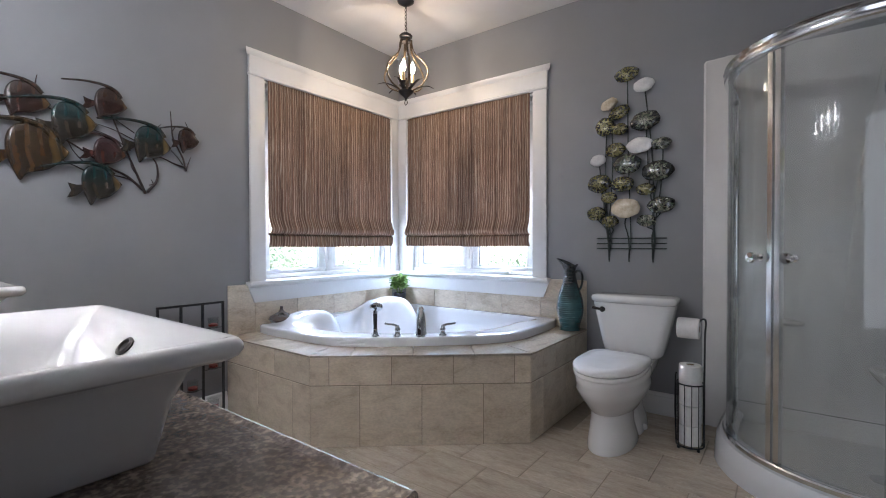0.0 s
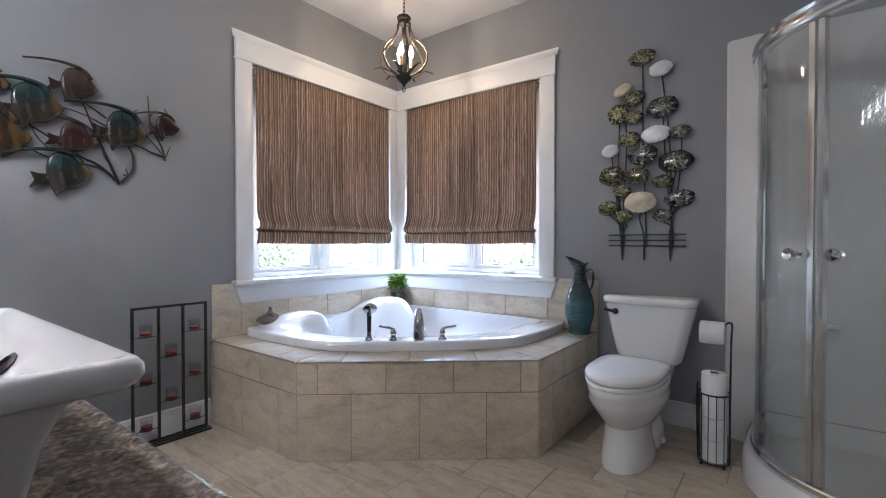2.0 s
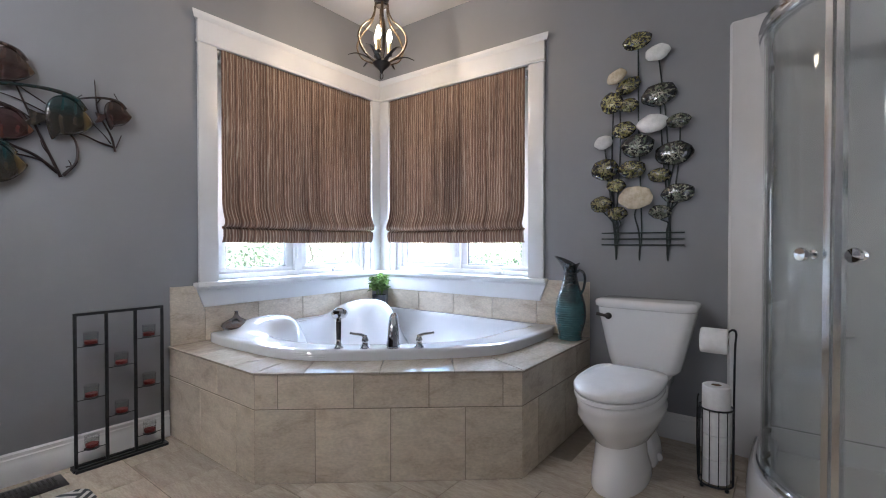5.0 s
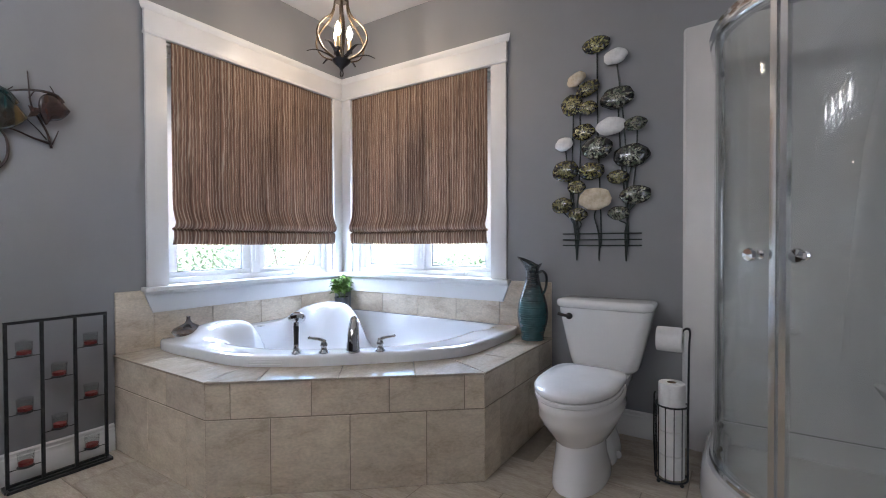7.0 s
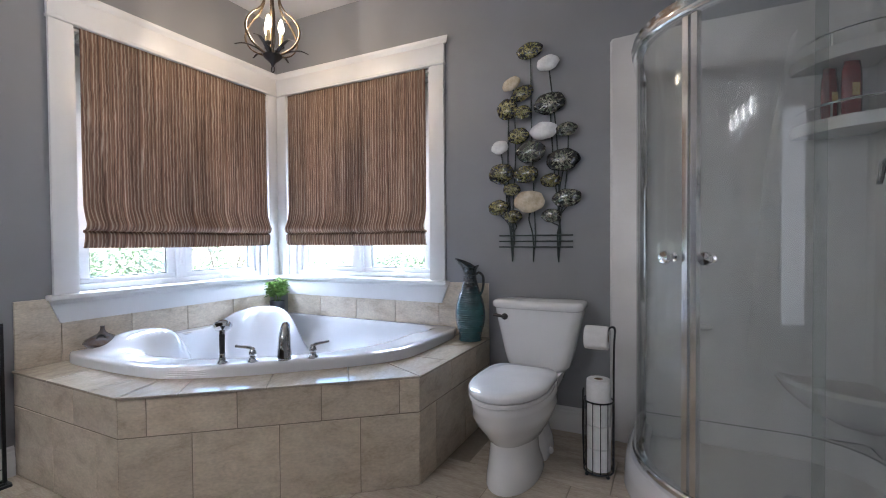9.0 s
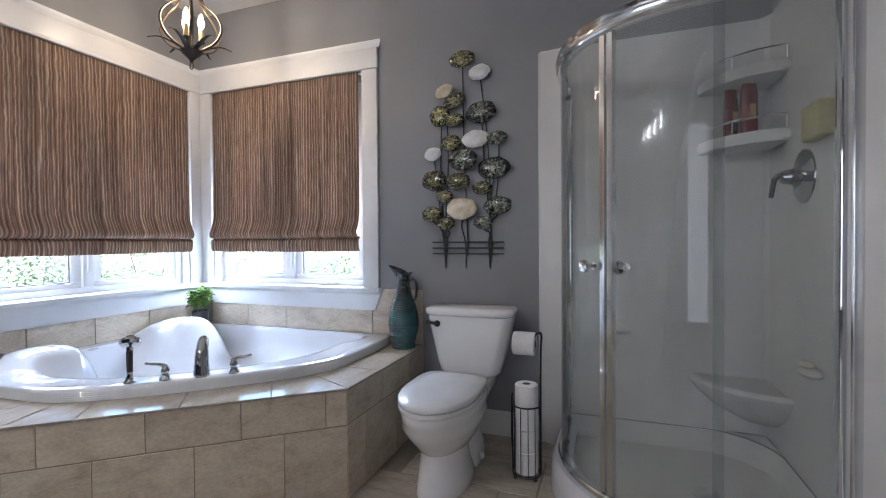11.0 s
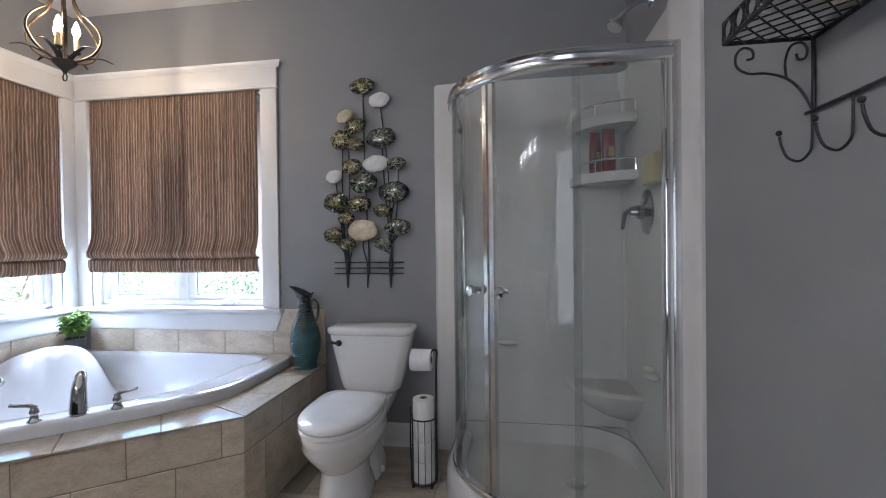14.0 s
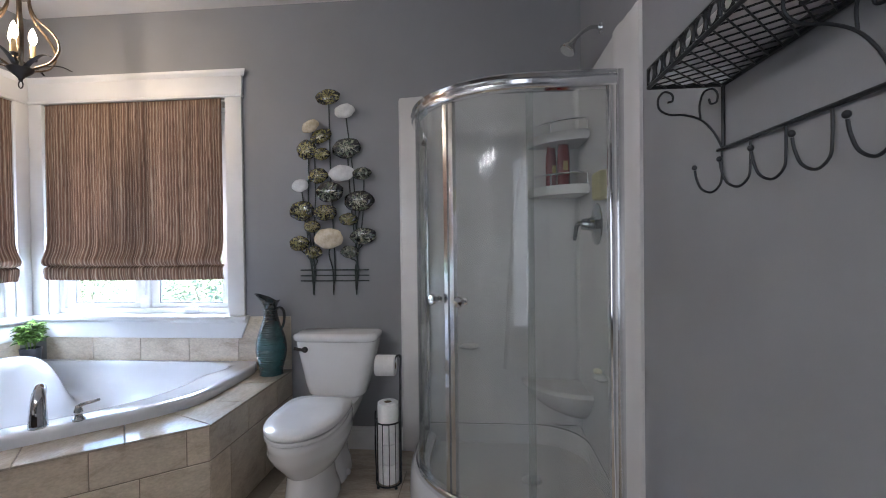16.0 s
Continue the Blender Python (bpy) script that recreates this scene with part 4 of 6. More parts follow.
        sweep(b, cut(GL, s - 0.011, s + 0.011), rect(-0.018, 0.006, 0.16, 1.899, 0.006))
        part("stile", b, RAILCHROME, dr, "polished chrome door edge")
    for dr, s in ((d0, mid - 0.066), (d1, mid + 0.078)):
        c = Vector(cut(GL, s, s + 0.02)[0])
        n = (c - Vector((0.59, 3.17))).normalized()
        b = bmesh.new()
        prof = [(0.0, 0.0), (0.016, 0.0), (0.016, 0.004), (0.008, 0.008), (0.008, 0.018), (0.011, 0.022), (0.011, 0.030), (0.022, 0.036), (0.025, 0.046), (0.021, 0.056), (0.0, 0.058)]
        lathe(b, prof, 20, (0, 0, 0), False, False)
        bmesh.ops.transform(b, matrix=Matrix.Translation((c.x + n.x * 0.009, c.y + n.y * 0.009, 1.026)) @ n.to_3d().to_track_quat('Z', 'Y').to_matrix().to_4x4(), verts=b.verts)
        part("knob", b, CHROME, dr, "round chrome knob")
    for s, z in ((0.10, 0.20), (0.33, 0.175), (0.10, 1.86)):
        c = Vector(cut(GL, s, s + 0.02)[0])
        b = bmesh.new()
        ball(b, (c.x + 0.012, c.y, z), 0.016, 12)
        part("roller", b, BLACKRUBBER, sh)
    # corner shelves, seat, soap ledges
    def ledge(cx, cy, r, z, t):
        pts = [(cx, cy)] + arc(cx, cy, r, 180, 270, 14)
        b = bmesh.new()
        prism(b, pts, z - t, z)
        bmesh.ops.bevel(b, geom=[e for e in b.edges if abs(e.verts[0].co.z - e.verts[1].co.z) < 1e-5], offset=min(0.01, t * 0.3), segments=2, affect='EDGES')
        return b

    cx, cy = 0.955, 3.465
    for z in (1.585, 1.872):
        sl = part("corner_shelf", ledge(cx, cy, 0.30, z, 0.05), SURROUND, sh)
        b = bmesh.new()
        pts = [(x, y, z + 0.065) for x, y in arc(cx, cy, 0.27, 176, 274, 16)]
        tube(b, pts, 0.005, 8)
        for q in (pts[1], pts[8], pts[-2]):
            tube(b, [(q[0], q[1], z - 0.004), q], 0.004, 6)
        part("guard_rail", b, CHROME, sl, "thin chrome guard rail")
    # moulded seat, tapering back into the corner underneath
    rows = [(0.02, 0.24), (0.14, 0.28), (0.24, 0.335), (0.31, 0.40), (0.34, 0.442), (0.345, 0.455), (0.337, 0.466), (0.315, 0.470), (0.28, 0.462), (0.02, 0.458)]
    b = loft(bmesh.new(), [[(cx, cy, z)] + [(x, y, z) for x, y in arc(cx, cy, r, 180, 270, 16)] for r, z in rows])
    part("corner_seat", b, SURROUND, sh, smooth=50)
    for at in ((0.30, 3.43, 0.66), (0.925, 2.90, 0.64)):
        b = bmesh.new()
        ball(b, at, 0.06, 16, (1.0, 0.75, 0.28) if at[1] > 3.2 else (0.6, 1.0, 0.28))
        part("soap_ledge", b, SURROUND, sh)
    return sh


shower()


def shower_valve():
    v = thing("shower_valve", (0.95, 3.03, 1.364), "chrome shower valve with a round plate and lever", "shower valve")
    b = bmesh.new()
    lathe(b, [(0.0, 0.0), (0.104, 0.0), (0.102, 0.006), (0.05, 0.013), (0.036, 0.02), (0.033, 0.04), (0.027, 0.044), (0.030, 0.05), (0.024, 0.075), (0.0, 0.08)], 28, (0, 0, 0), False, False)
    bmesh.ops.transform(b, matrix=pose(0, 0, 0, 0, -90, 0), verts=b.verts)
    part("plate", b, GREYCHROME, v)
    b = bmesh.new()
    tube(b, [(-0.07, 0, 0.0), (-0.088, -0.004, 0.004), (-0.102, -0.008, -0.014), (-0.108, -0.012, -0.05), (-0.114, -0.014, -0.08)], (0.013, 0.009), 10, 5)
    part("lever", b, GREYCHROME, v)


shower_valve()


def shower_head():
    h = thing("wall_shower", (XE, 3.04, 2.335), "chrome wall shower on a bent arm", "shower")
    b = bmesh.new()
    lathe(b, [(0.0, 0.0), (0.03, 0.0), (0.028, 0.008), (0.0, 0.012)], 18, (0, 0, 0), False, False)
    bmesh.ops.transform(b, matrix=pose(0, 0, 0, 0, -90, 0), verts=b.verts)
    part("wall_flange", b, BRUSHED, h)
    b = bmesh.new()
    tube(b, [(0, 0, 0), (-0.05, -0.01, 0.0), (-0.10, -0.02, -0.03), (-0.14, -0.03, -0.07)], 0.010, 10, 5)
    part("arm", b, BRUSHED, h)
    b = bmesh.new()
    lathe(b, [(0.0, 0.0), (0.012, 0.0), (0.016, 0.02), (0.02, 0.035), (0.036, 0.055), (0.04, 0.07), (0.034, 0.075), (0.0, 0.076)], 20, (0, 0, 0), False, False)
    d = Vector((-0.55, -0.15, -0.8)).normalized()
    bmesh.ops.transform(b, matrix=Matrix.Translation((-0.135, -0.028, -0.065)) @ d.to_track_quat('Z', 'Y').to_matrix().to_4x4(), verts=b.verts)
    part("spray_head", b, BRUSHED, h)


shower_head()


def bottle(place, turn, h):
    o = thing("shampoo_bottle", place, "red plastic bottle standing on the shower shelf", "bottle", "red bottles", turn=turn)
    b = bmesh.new()
    n = 24

    def ring(rx, ry, z):
        return [(rx * math.cos(2 * math.pi * i / n), ry * math.sin(2 * math.pi * i / n), z) for i in range(n)]
    loft(b, [ring(0.034, 0.02, 0), ring(0.037, 0.022, 0.006), ring(0.038, 0.023, h * 0.5), ring(0.036, 0.022, h * 0.78), ring(0.033, 0.02, h * 0.84), ring(0.029, 0.018, h * 0.87)])
    part("body", b, BOTTLERED, o)
    b = bmesh.new()
    loft(b, [ring(0.030, 0.0185, h * 0.871), ring(0.030, 0.0185, h * 0.985), ring(0.027, 0.016, h)])
    part("cap", b, BOTTLERED, o)
    b = bmesh.new()
    box(b, (-0.014, -0.0255, h * 0.35), (0.014, -0.0225, h * 0.55), 0.001)
    part("label", b, LABELGOLD, o, "small gold label")


bottle((0.842, 3.325, 1.585), 20, 0.262)
bottle((0.782, 3.375, 1.585), 35, 0.232)


def sponge():
    o = thing("sponge", (0.923, 2.845, 1.47), "pale yellow bath sponge on the shower wall", "sponge")
    b = boxed((-0.026, -0.075, 0.0), (0.026, 0.075, 0.125), 0.012, 3)
    part("block", b, SPONGE, o)


sponge()


def soap():
    o = thing("soap_bar", (0.915, 2.90, 0.657), "cream bar of soap on its ledge", "soap")
    part("bar", ball(bmesh.new(), (0, 0, 0.012), 0.03, 14, (0.7, 1.0, 0.42)), SOAP, o)


soap()


# ---------- toilet ----------
def egg(cx, hw, yf, yb, z, n=36, p=2.3):
    out = []
    for i in range(n):
        a = 2 * math.pi * i / n
        c, s = math.cos(a), math.sin(a)
        q = p if s > 0 else 2.05
        x = hw * math.copysign(abs(c) ** (2 / q), c)
        mid = yf + (yb - yf) * 0.52
        y = (mid + (yb - mid) * abs(s) ** (2 / (p + 0.2))) if s > 0 else (mid - (mid - yf) * abs(s) ** (2 / 2.05))
        out.append((cx + x, y, z))
    return out


def rrect(cx, hw, y0, y1, z, r=0.04, n=6, bow=0.0):
    pts = []
    for qx, qy, a0 in ((1, 0, -90), (1, 1, 0), (-1, 1, 90), (-1, 0, 180)):
        ccx = cx + qx * (hw - r)
        ccy = (y1 - r) if qy else (y0 + r)
        for i in range(n + 1):
            a = radians(a0 + 90 * i / n)
            x, y = ccx + r * math.cos(a), ccy + r * math.sin(a)
            if not qy:
                y -= bow * (1 - ((x - cx) / hw) ** 2)
            pts.append((x, y, z))
    return pts


def toilet():
    t = thing("toilet", (-0.478, 3.48, 0), "white porcelain two-piece toilet with its lid closed", "toilet")
    b = bmesh.new()
    rows = [(0.0, 0.116, -0.785, -0.34), (0.012, 0.119, -0.788, -0.335), (0.05, 0.114, -0.78, -0.36), (0.11, 0.104, -0.764, -0.40), (0.17, 0.100, -0.752, -0.40), (0.196, 0.102, -0.752, -0.38), (0.206, 0.122, -0.762, -0.36),
            (0.245, 0.145, -0.80, -0.24), (0.29, 0.166, -0.845, -0.24), (0.33, 0.178, -0.872, -0.24), (0.36, 0.174, -0.874, -0.24), (0.365, 0.176, -0.878, -0.24), (0.395, 0.177, -0.88, -0.24), (0.402, 0.173, -0.875, -0.245)]
    loft(b, [egg(0, hw, yf, yb, z) for z, hw, yf, yb in rows])
    part("bowl", b, PORCELAIN, t, smooth=45)
    b = bmesh.new()
    loft(b, [rrect(0, 0.106, -0.46, -0.15, 0.0, 0.10), rrect(0, 0.109, -0.465, -0.145, 0.02, 0.10), rrect(0, 0.10, -0.45, -0.155, 0.075, 0.095), rrect(0, 0.085, -0.43, -0.17, 0.115, 0.08), rrect(0, 0.072, -0.41, -0.16, 0.17, 0.06), rrect(0, 0.09, -0.36, -0.08, 0.25, 0.05), rrect(0, 0.13, -0.32, -0.03, 0.34, 0.05), rrect(0, 0.135, -0.30, -0.03, 0.383, 0.05)])
    part("trapway", b, PORCELAIN, t, smooth=45)
    for sx in (-1, 1):
        b = bmesh.new()
        ball(b, (sx * 0.112, -0.33, 0.03), 0.016, 12, (1, 1, 1.2))
        part("bolt_cap", b, PORCELAIN, t)
    b = bmesh.new()
    loft(b, [egg(0, 0.175, -0.882, -0.33, 0.404), egg(0, 0.178, -0.887, -0.325, 0.408), egg(0, 0.179, -0.888, -0.325, 0.42), egg(0, 0.176, -0.884, -0.33, 0.425)])
    part("seat", b, SEAT, t)
    b = bmesh.new()
    loft(b, [egg(0, 0.173, -0.883, -0.355, 0.428, p=4.5), egg(0, 0.177, -0.889, -0.35, 0.433, p=4.5), egg(0, 0.177, -0.889, -0.35, 0.448, p=4.5), egg(0, 0.171, -0.881, -0.355, 0.455, p=4.5), egg(0, 0.115, -0.80, -0.39, 0.458, p=4.0), egg(0, 0.04, -0.68, -0.47, 0.459)])
    part("lid", b, SEAT, t, smooth=50)
    for sx in (-1, 1):
        b = bmesh.new()
        box(b, (sx * 0.075 - 0.02, -0.352, 0.404), (sx * 0.075 + 0.02, -0.312, 0.445), 0.008, 3)
        part("hinge", b, SEAT, t)
    b = bmesh.new()
    loft(b, [rrect(0, 0.130, -0.175, -0.04, 0.384, 0.06, bow=0.006), rrect(0, 0.155, -0.19, -0.035, 0.391, 0.06, bow=0.008), rrect(0, 0.172, -0.198, -0.03, 0.412, 0.055, bow=0.010), rrect(0, 0.184, -0.2, -0.025, 0.46, 0.05, bow=0.012), rrect(0, 0.238, -0.205, -0.012, 0.70, 0.05, bow=0.018), rrect(0, 0.238, -0.205, -0.012, 0.716, 0.05, bow=0.018)])
    tank = part("tank", b, PORCELAIN, t, smooth=45)
    b = bmesh.new()
    loft(b, [rrect(0, 0.238, -0.21, -0.008, 0.716, 0.05, bow=0.018), rrect(0, 0.248, -0.222, -0.002, 0.726, 0.05, bow=0.02), rrect(0, 0.250, -0.224, 0.0, 0.745, 0.05, bow=0.02), rrect(0, 0.245, -0.218, -0.004, 0.757, 0.05, bow=0.02), rrect(0, 0.225, -0.195, -0.02, 0.763, 0.04, bow=0.018)])
    part("tank_lid", b, PORCELAIN, t, smooth=50)
    b = bmesh.new()
    lathe(b, [(0, 0), (0.018, 0), (0.018, 0.006), (0.012, 0.012), (0, 0.013)], 16, (0, 0, 0), False, False)
    bmesh.ops.transform(b, matrix=Matrix.Translation((-0.168, -0.214, 0.672)) @ pose(0, 0, 0, 90, 0, 0), verts=b.verts)
    tube(b, [(-0.168, -0.226, 0.672), (-0.19, -0.232, 0.676), (-0.225, -0.232, 0.682)], (0.007, 0.010), 8, 4)
    part("flush_lever", b, BRONZE, tank, "dark bronze flush lever")
    return t


toilet()


# ---------- paper holder ----------
def paper_holder():
    h = thing("toilet_paper_stand", (-0.125, 3.085, 0), "black wire stand holding spare toilet rolls", "paper stand")
    r = 0.066
    b = bmesh.new()
    circ = lambda z, rr=r, n=24: [(rr * math.cos(2 * math.pi * i / n), rr * math.sin(2 * math.pi * i / n), z) for i in range(n + 1)]
    tube(b, circ(0.018), 0.004, 6)
    part("base_ring", b, IRON, h)
    b = bmesh.new()
    tube(b, circ(0.345), 0.004, 6)
    part("top_ring", b, IRON, h)
    for i in range(12):
        a = 2 * math.pi * (i + 0.5) / 12
        b = bmesh.new()
        tube(b, [(r * math.cos(a), r * math.sin(a), 0.018), (r * math.cos(a), r * math.sin(a), 0.345)], 0.0022, 6)
        part("wire", b, IRON, h)
    for i in range(4):
        a = 2 * math.pi * (i + 0.5) / 4
        part("foot", ball(bmesh.new(), (r * math.cos(a), r * math.sin(a), 0.009), 0.009, 8), IRON, h)
    b = bmesh.new()
    tube(b, [(-0.07, 0.02, 0.018), (-0.076, 0.02, 0.2), (-0.074, 0.02, 0.375), (-0.07, 0.015, 0.385)], 0.004, 6)
    part("side_wire", b, IRON, h)
    for dy in (-0.008, 0.008):
        b = bmesh.new()
        tube(b, [(r, dy, 0.018), (r, dy, 0.35), (r + 0.002, dy, 0.60), (r + 0.006, dy, 0.675), (r - 0.006, dy, 0.69), (r - 0.022, dy * 0.5, 0.678), (r - 0.026, 0, 0.66)], 0.0042, 6, 4)
        part("post", b, IRON, h)
    b = bmesh.new()
    tube(b, [(r - 0.026, 0, 0.66), (-0.058, 0, 0.66), (-0.062, 0, 0.662)], 0.004, 6)
    part("roll_arm", b, IRON, h)

    def roll(name, m, label):
        o = thing(name, (0, 0, 0), label, "toilet roll", "toilet rolls")
        o.matrix_basis = m
        b = bmesh.new()
        lathe(b, [(0.02, 0.0), (0.05, 0.0), (0.054, 0.003), (0.055, 0.02), (0.055, 0.085), (0.054, 0.102), (0.05, 0.105), (0.02, 0.105)], 28, (0, 0, 0), False, False)
        part("paper", b, PAPER, o)
        b = bmesh.new()
        lathe(b, [(0.0205, 0.001), (0.0205, 0.104), (0.0185, 0.104), (0.0185, 0.001)], 20, (0, 0, 0), False, False)
        part("tube", b, CARD, o)
    for k in range(4):
        roll("toilet_roll", pose(-0.125, 3.085, 0.022 + 0.1055 * k), "white toilet roll stacked inside the wire stand")
    o = pose(-0.186, 3.085, 0.636, 0, 90, 0)
    roll("toilet_roll", o, "white toilet roll hanging on the stand's arm")


paper_holder()


# ---------- tub taps ----------
def tap_handle(place):
    h = thing("tub_tap_handle", (*place, RIM), "chrome lever tap handle on the tub rim", "tap", "tub taps")
    b = bmesh.new()
    lathe(b, [(0.0, 0.0), (0.026, 0.0), (0.026, 0.004), (0.018, 0.012), (0.013, 0.024), (0.014, 0.03), (0.018, 0.036), (0.016, 0.046), (0.011, 0.055), (0.012, 0.06), (0.0, 0.066)], 20, (0, 0, 0), False, False)
    part("base", b, TAPCHROME, h)
    return h


def taps():
    for place, d in (((-1.548, 2.341), (-0.80, -0.60)), ((-1.344, 2.514), (0.80, 0.60))):
        h = tap_handle(place)
        b = bmesh.new()
        tube(b, [(0, 0, 0.056), (d[0] * 0.02, d[1] * 0.02, 0.066), (d[0] * 0.05, d[1] * 0.05, 0.07), (d[0] * 0.068, d[1] * 0.068, 0.073)], (0.009, 0.006), 10, 4)
        ball(b, (d[0] * 0.07, d[1] * 0.07, 0.0735), 0.0075, 10)
        part("lever", b, TAPCHROME, h)
    s = thing("tub_spout", (-1.442, 2.43, RIM), "chrome arched tub spout", "tub spout", "tub taps")
    b = bmesh.new()
    lathe(b, [(0.0, 0.0), (0.034, 0.0), (0.034, 0.005), (0.027, 0.012), (0.02, 0.02), (0.0, 0.022)], 22, (0, 0, 0), False, False)
    part("base", b, TAPCHROME, s)
    b = bmesh.new()
    d = (-0.63, 0.777)
    tube(b, [(0, 0, 0.01), (d[0] * 0.004, d[1] * 0.004, 0.06), (d[0] * 0.02, d[1] * 0.02, 0.11), (d[0] * 0.055, d[1] * 0.055, 0.143), (d[0] * 0.10, d[1] * 0.10, 0.135), (d[0] * 0.125, d[1] * 0.125, 0.105)], (0.034, 0.014), 16, 6)
    part("spout", b, TAPCHROME, s)
    h = thing("hand_shower", (-1.65, 2.26, RIM), "chrome hand shower with a dark grip in its rim holder", "hand shower", "tub taps")
    b = bmesh.new()
    lathe(b, [(0.0, 0.0), (0.024, 0.0), (0.024, 0.004), (0.017, 0.012), (0.012, 0.03), (0.014, 0.045), (0.0, 0.046)], 20, (0, 0, 0), False, False)
    part("holder", b, TAPCHROME, h)
    b = bmesh.new()
    tube(b, [(0, 0, 0.04), (-0.001, 0.001, 0.09), (-0.004, 0.004, 0.135)], (0.011, 0.013), 12)
    part("grip", b, BLACKRUBBER, h, "black grip")
    b = bmesh.new()
    tube(b, [(-0.003, 0.003, 0.13), (-0.006, 0.007, 0.155), (-0.004, 0.006, 0.168)], (0.013, 0.016), 12)
    part("neck", b, TAPCHROME, h)
    b = bmesh.new()
    lathe(b, [(0.0, -0.016), (0.026, -0.014), (0.040, -0.002), (0.042, 0.008), (0.034, 0.02), (0.0, 0.027)], 22, (0, 0, 0), False, False)
    lean = Vector((0.42, -0.34, -0.85)).normalized()
    bmesh.ops.transform(b, matrix=Matrix.Translation((0.006, 0.0, 0.176)) @ lean.to_track_quat('Z', 'Y').to_matrix().to_4x4(), verts=b.verts)
    part("spray_head", b, TAPCHROME, h)


taps()


# ---------- pendant lamp ----------
def pendant():
    x, y, tip = -1.868, 2.782, 2.065
    p = thing("pendant_lamp", (x, y, tip), "dark bronze lantern pendant with three lit candle bulbs", "pendant lamp")
    b = bmesh.new()
    tube(b, [(0.012 * math.sin(a), 0, 0.018 - 0.018 * math.cos(a)) for a in (2 * math.pi * i / 16 for i in range(17))], 0.003, 6)
    part("ring", b, BRONZE, p)
    b = bmesh.new()
    lathe(b, [(0.0, 0.034), (0.008, 0.036), (0.010, 0.046), (0.018, 0.056), (0.046, 0.080), (0.055, 0.094), (0.052, 0.100), (0.0, 0.102)], 24, (0, 0, 0), False, False)
    part("bowl", b, BRONZE, p)
    for i in range(6):
        a = 2 * math.pi * i / 6 + 0.35
        c, s = math.cos(a), math.sin(a)
        b = bmesh.new()
        pts = [(0.036, 0.098), (0.088, 0.135), (0.114, 0.195), (0.110, 0.25), (0.085, 0.30), (0.052, 0.345), (0.034, 0.40), (0.030, 0.45)]
        tube(b, [(1.42 * r * c, 1.42 * r * s, z) for r, z in pts], 0.008, 8, 5, 0.6)
        part("rib", b, RIB, p)
    for i in range(6):
        a = 2 * math.pi * (i + 0.5) / 6 + 0.35
        c, s = math.cos(a), math.sin(a)
        b = bmesh.new()
        tube(b, [(0.03 * c, 0.03 * s, 0.098), (0.085 * c, 0.085 * s, 0.128), (0.15 * c, 0.15 * s, 0.145), (0.20 * c, 0.20 * s, 0.132)], (0.015, 0.005), 8, 5, 0.35)
        part("leaf", b, BRONZE, p)
    b = bmesh.new()
    lathe(b, [(0.0, 0.44), (0.034, 0.44), (0.036, 0.452), (0.030, 0.458), (0.031, 0.464), (0.044, 0.472), (0.047, 0.484), (0.04, 0.494), (0.018, 0.50), (0.0, 0.503)], 24, (0, 0, 0), False, False)
    part("collar", b, BRONZE, p)
    b = bmesh.new()
    tube(b, [(0, 0, 0.1), (0, 0, 0.19)], 0.010, 10)
    part("stem", b, BRONZE, p)
    for i in range(3):
        a = 2 * math.pi * i / 3 + 0.9
        c, s = 0.048 * math.cos(a), 0.048 * math.sin(a)
        b = bmesh.new()
        tube(b, [(0, 0, 0.135), (c * 0.6, s * 0.6, 0.125), (c, s, 0.145)], 0.005, 8, 4)
        lathe(b, [(0.0, 0.14), (0.016, 0.145), (0.018, 0.155), (0.013, 0.158), (0.0, 0.158)], 14, (c, s, 0), False, False)
        arm = part("arm", b, BRONZE, p)
        b = bmesh.new()
        lathe(b, [(0.0115, 0.158), (0.0115, 0.222), (0.0, 0.224)], 14, (c, s, 0), False, False)
        part("candle_sleeve", b, CANDLE, arm, "cream candle sleeve")
        b = bmesh.new()
        lathe(b, [(0.006, 0.224), (0.014, 0.24), (0.0175, 0.256), (0.014, 0.276), (0.007, 0.298), (0.0, 0.31)], 14, (c, s, 0), False, False)
        bulb = part("bulb", b, FLAME, arm, "lit flame-shaped bulb")
        bulb.visible_shadow = False
        bulb_lamp("pendant_bulb", (x + c, y + s, tip + 0.262), PENDANT_WATTS, (1.0, 0.72, 0.46), 0.018)
    z = 0.503
    k = 0
    while tip + z < ZC - 0.03:
        b = bmesh.new()
        ring = [(0.008 * math.sin(a), 0.0, 0.014 - 0.016 * math.cos(a)) for a in (2 * math.pi * i / 12 for i in range(13))]
        tube(b, [(r[1], r[0], z + r[2]) if k % 2 else (r[0], r[1], z + r[2]) for r in ring], 0.0022, 6)
        part("chain_link", b, BRONZE, p)
        z += 0.025
        k += 1
    b = bmesh.new()
    lathe(b, [(0.0, ZC - tip - 0.03), (0.02, ZC - tip - 0.028), (0.055, ZC - tip - 0.008), (0.06, ZC - tip), (0.0, ZC - tip)], 24, (0, 0, 0), False, False)
    part("canopy", b, BRONZE, p)


pendant()


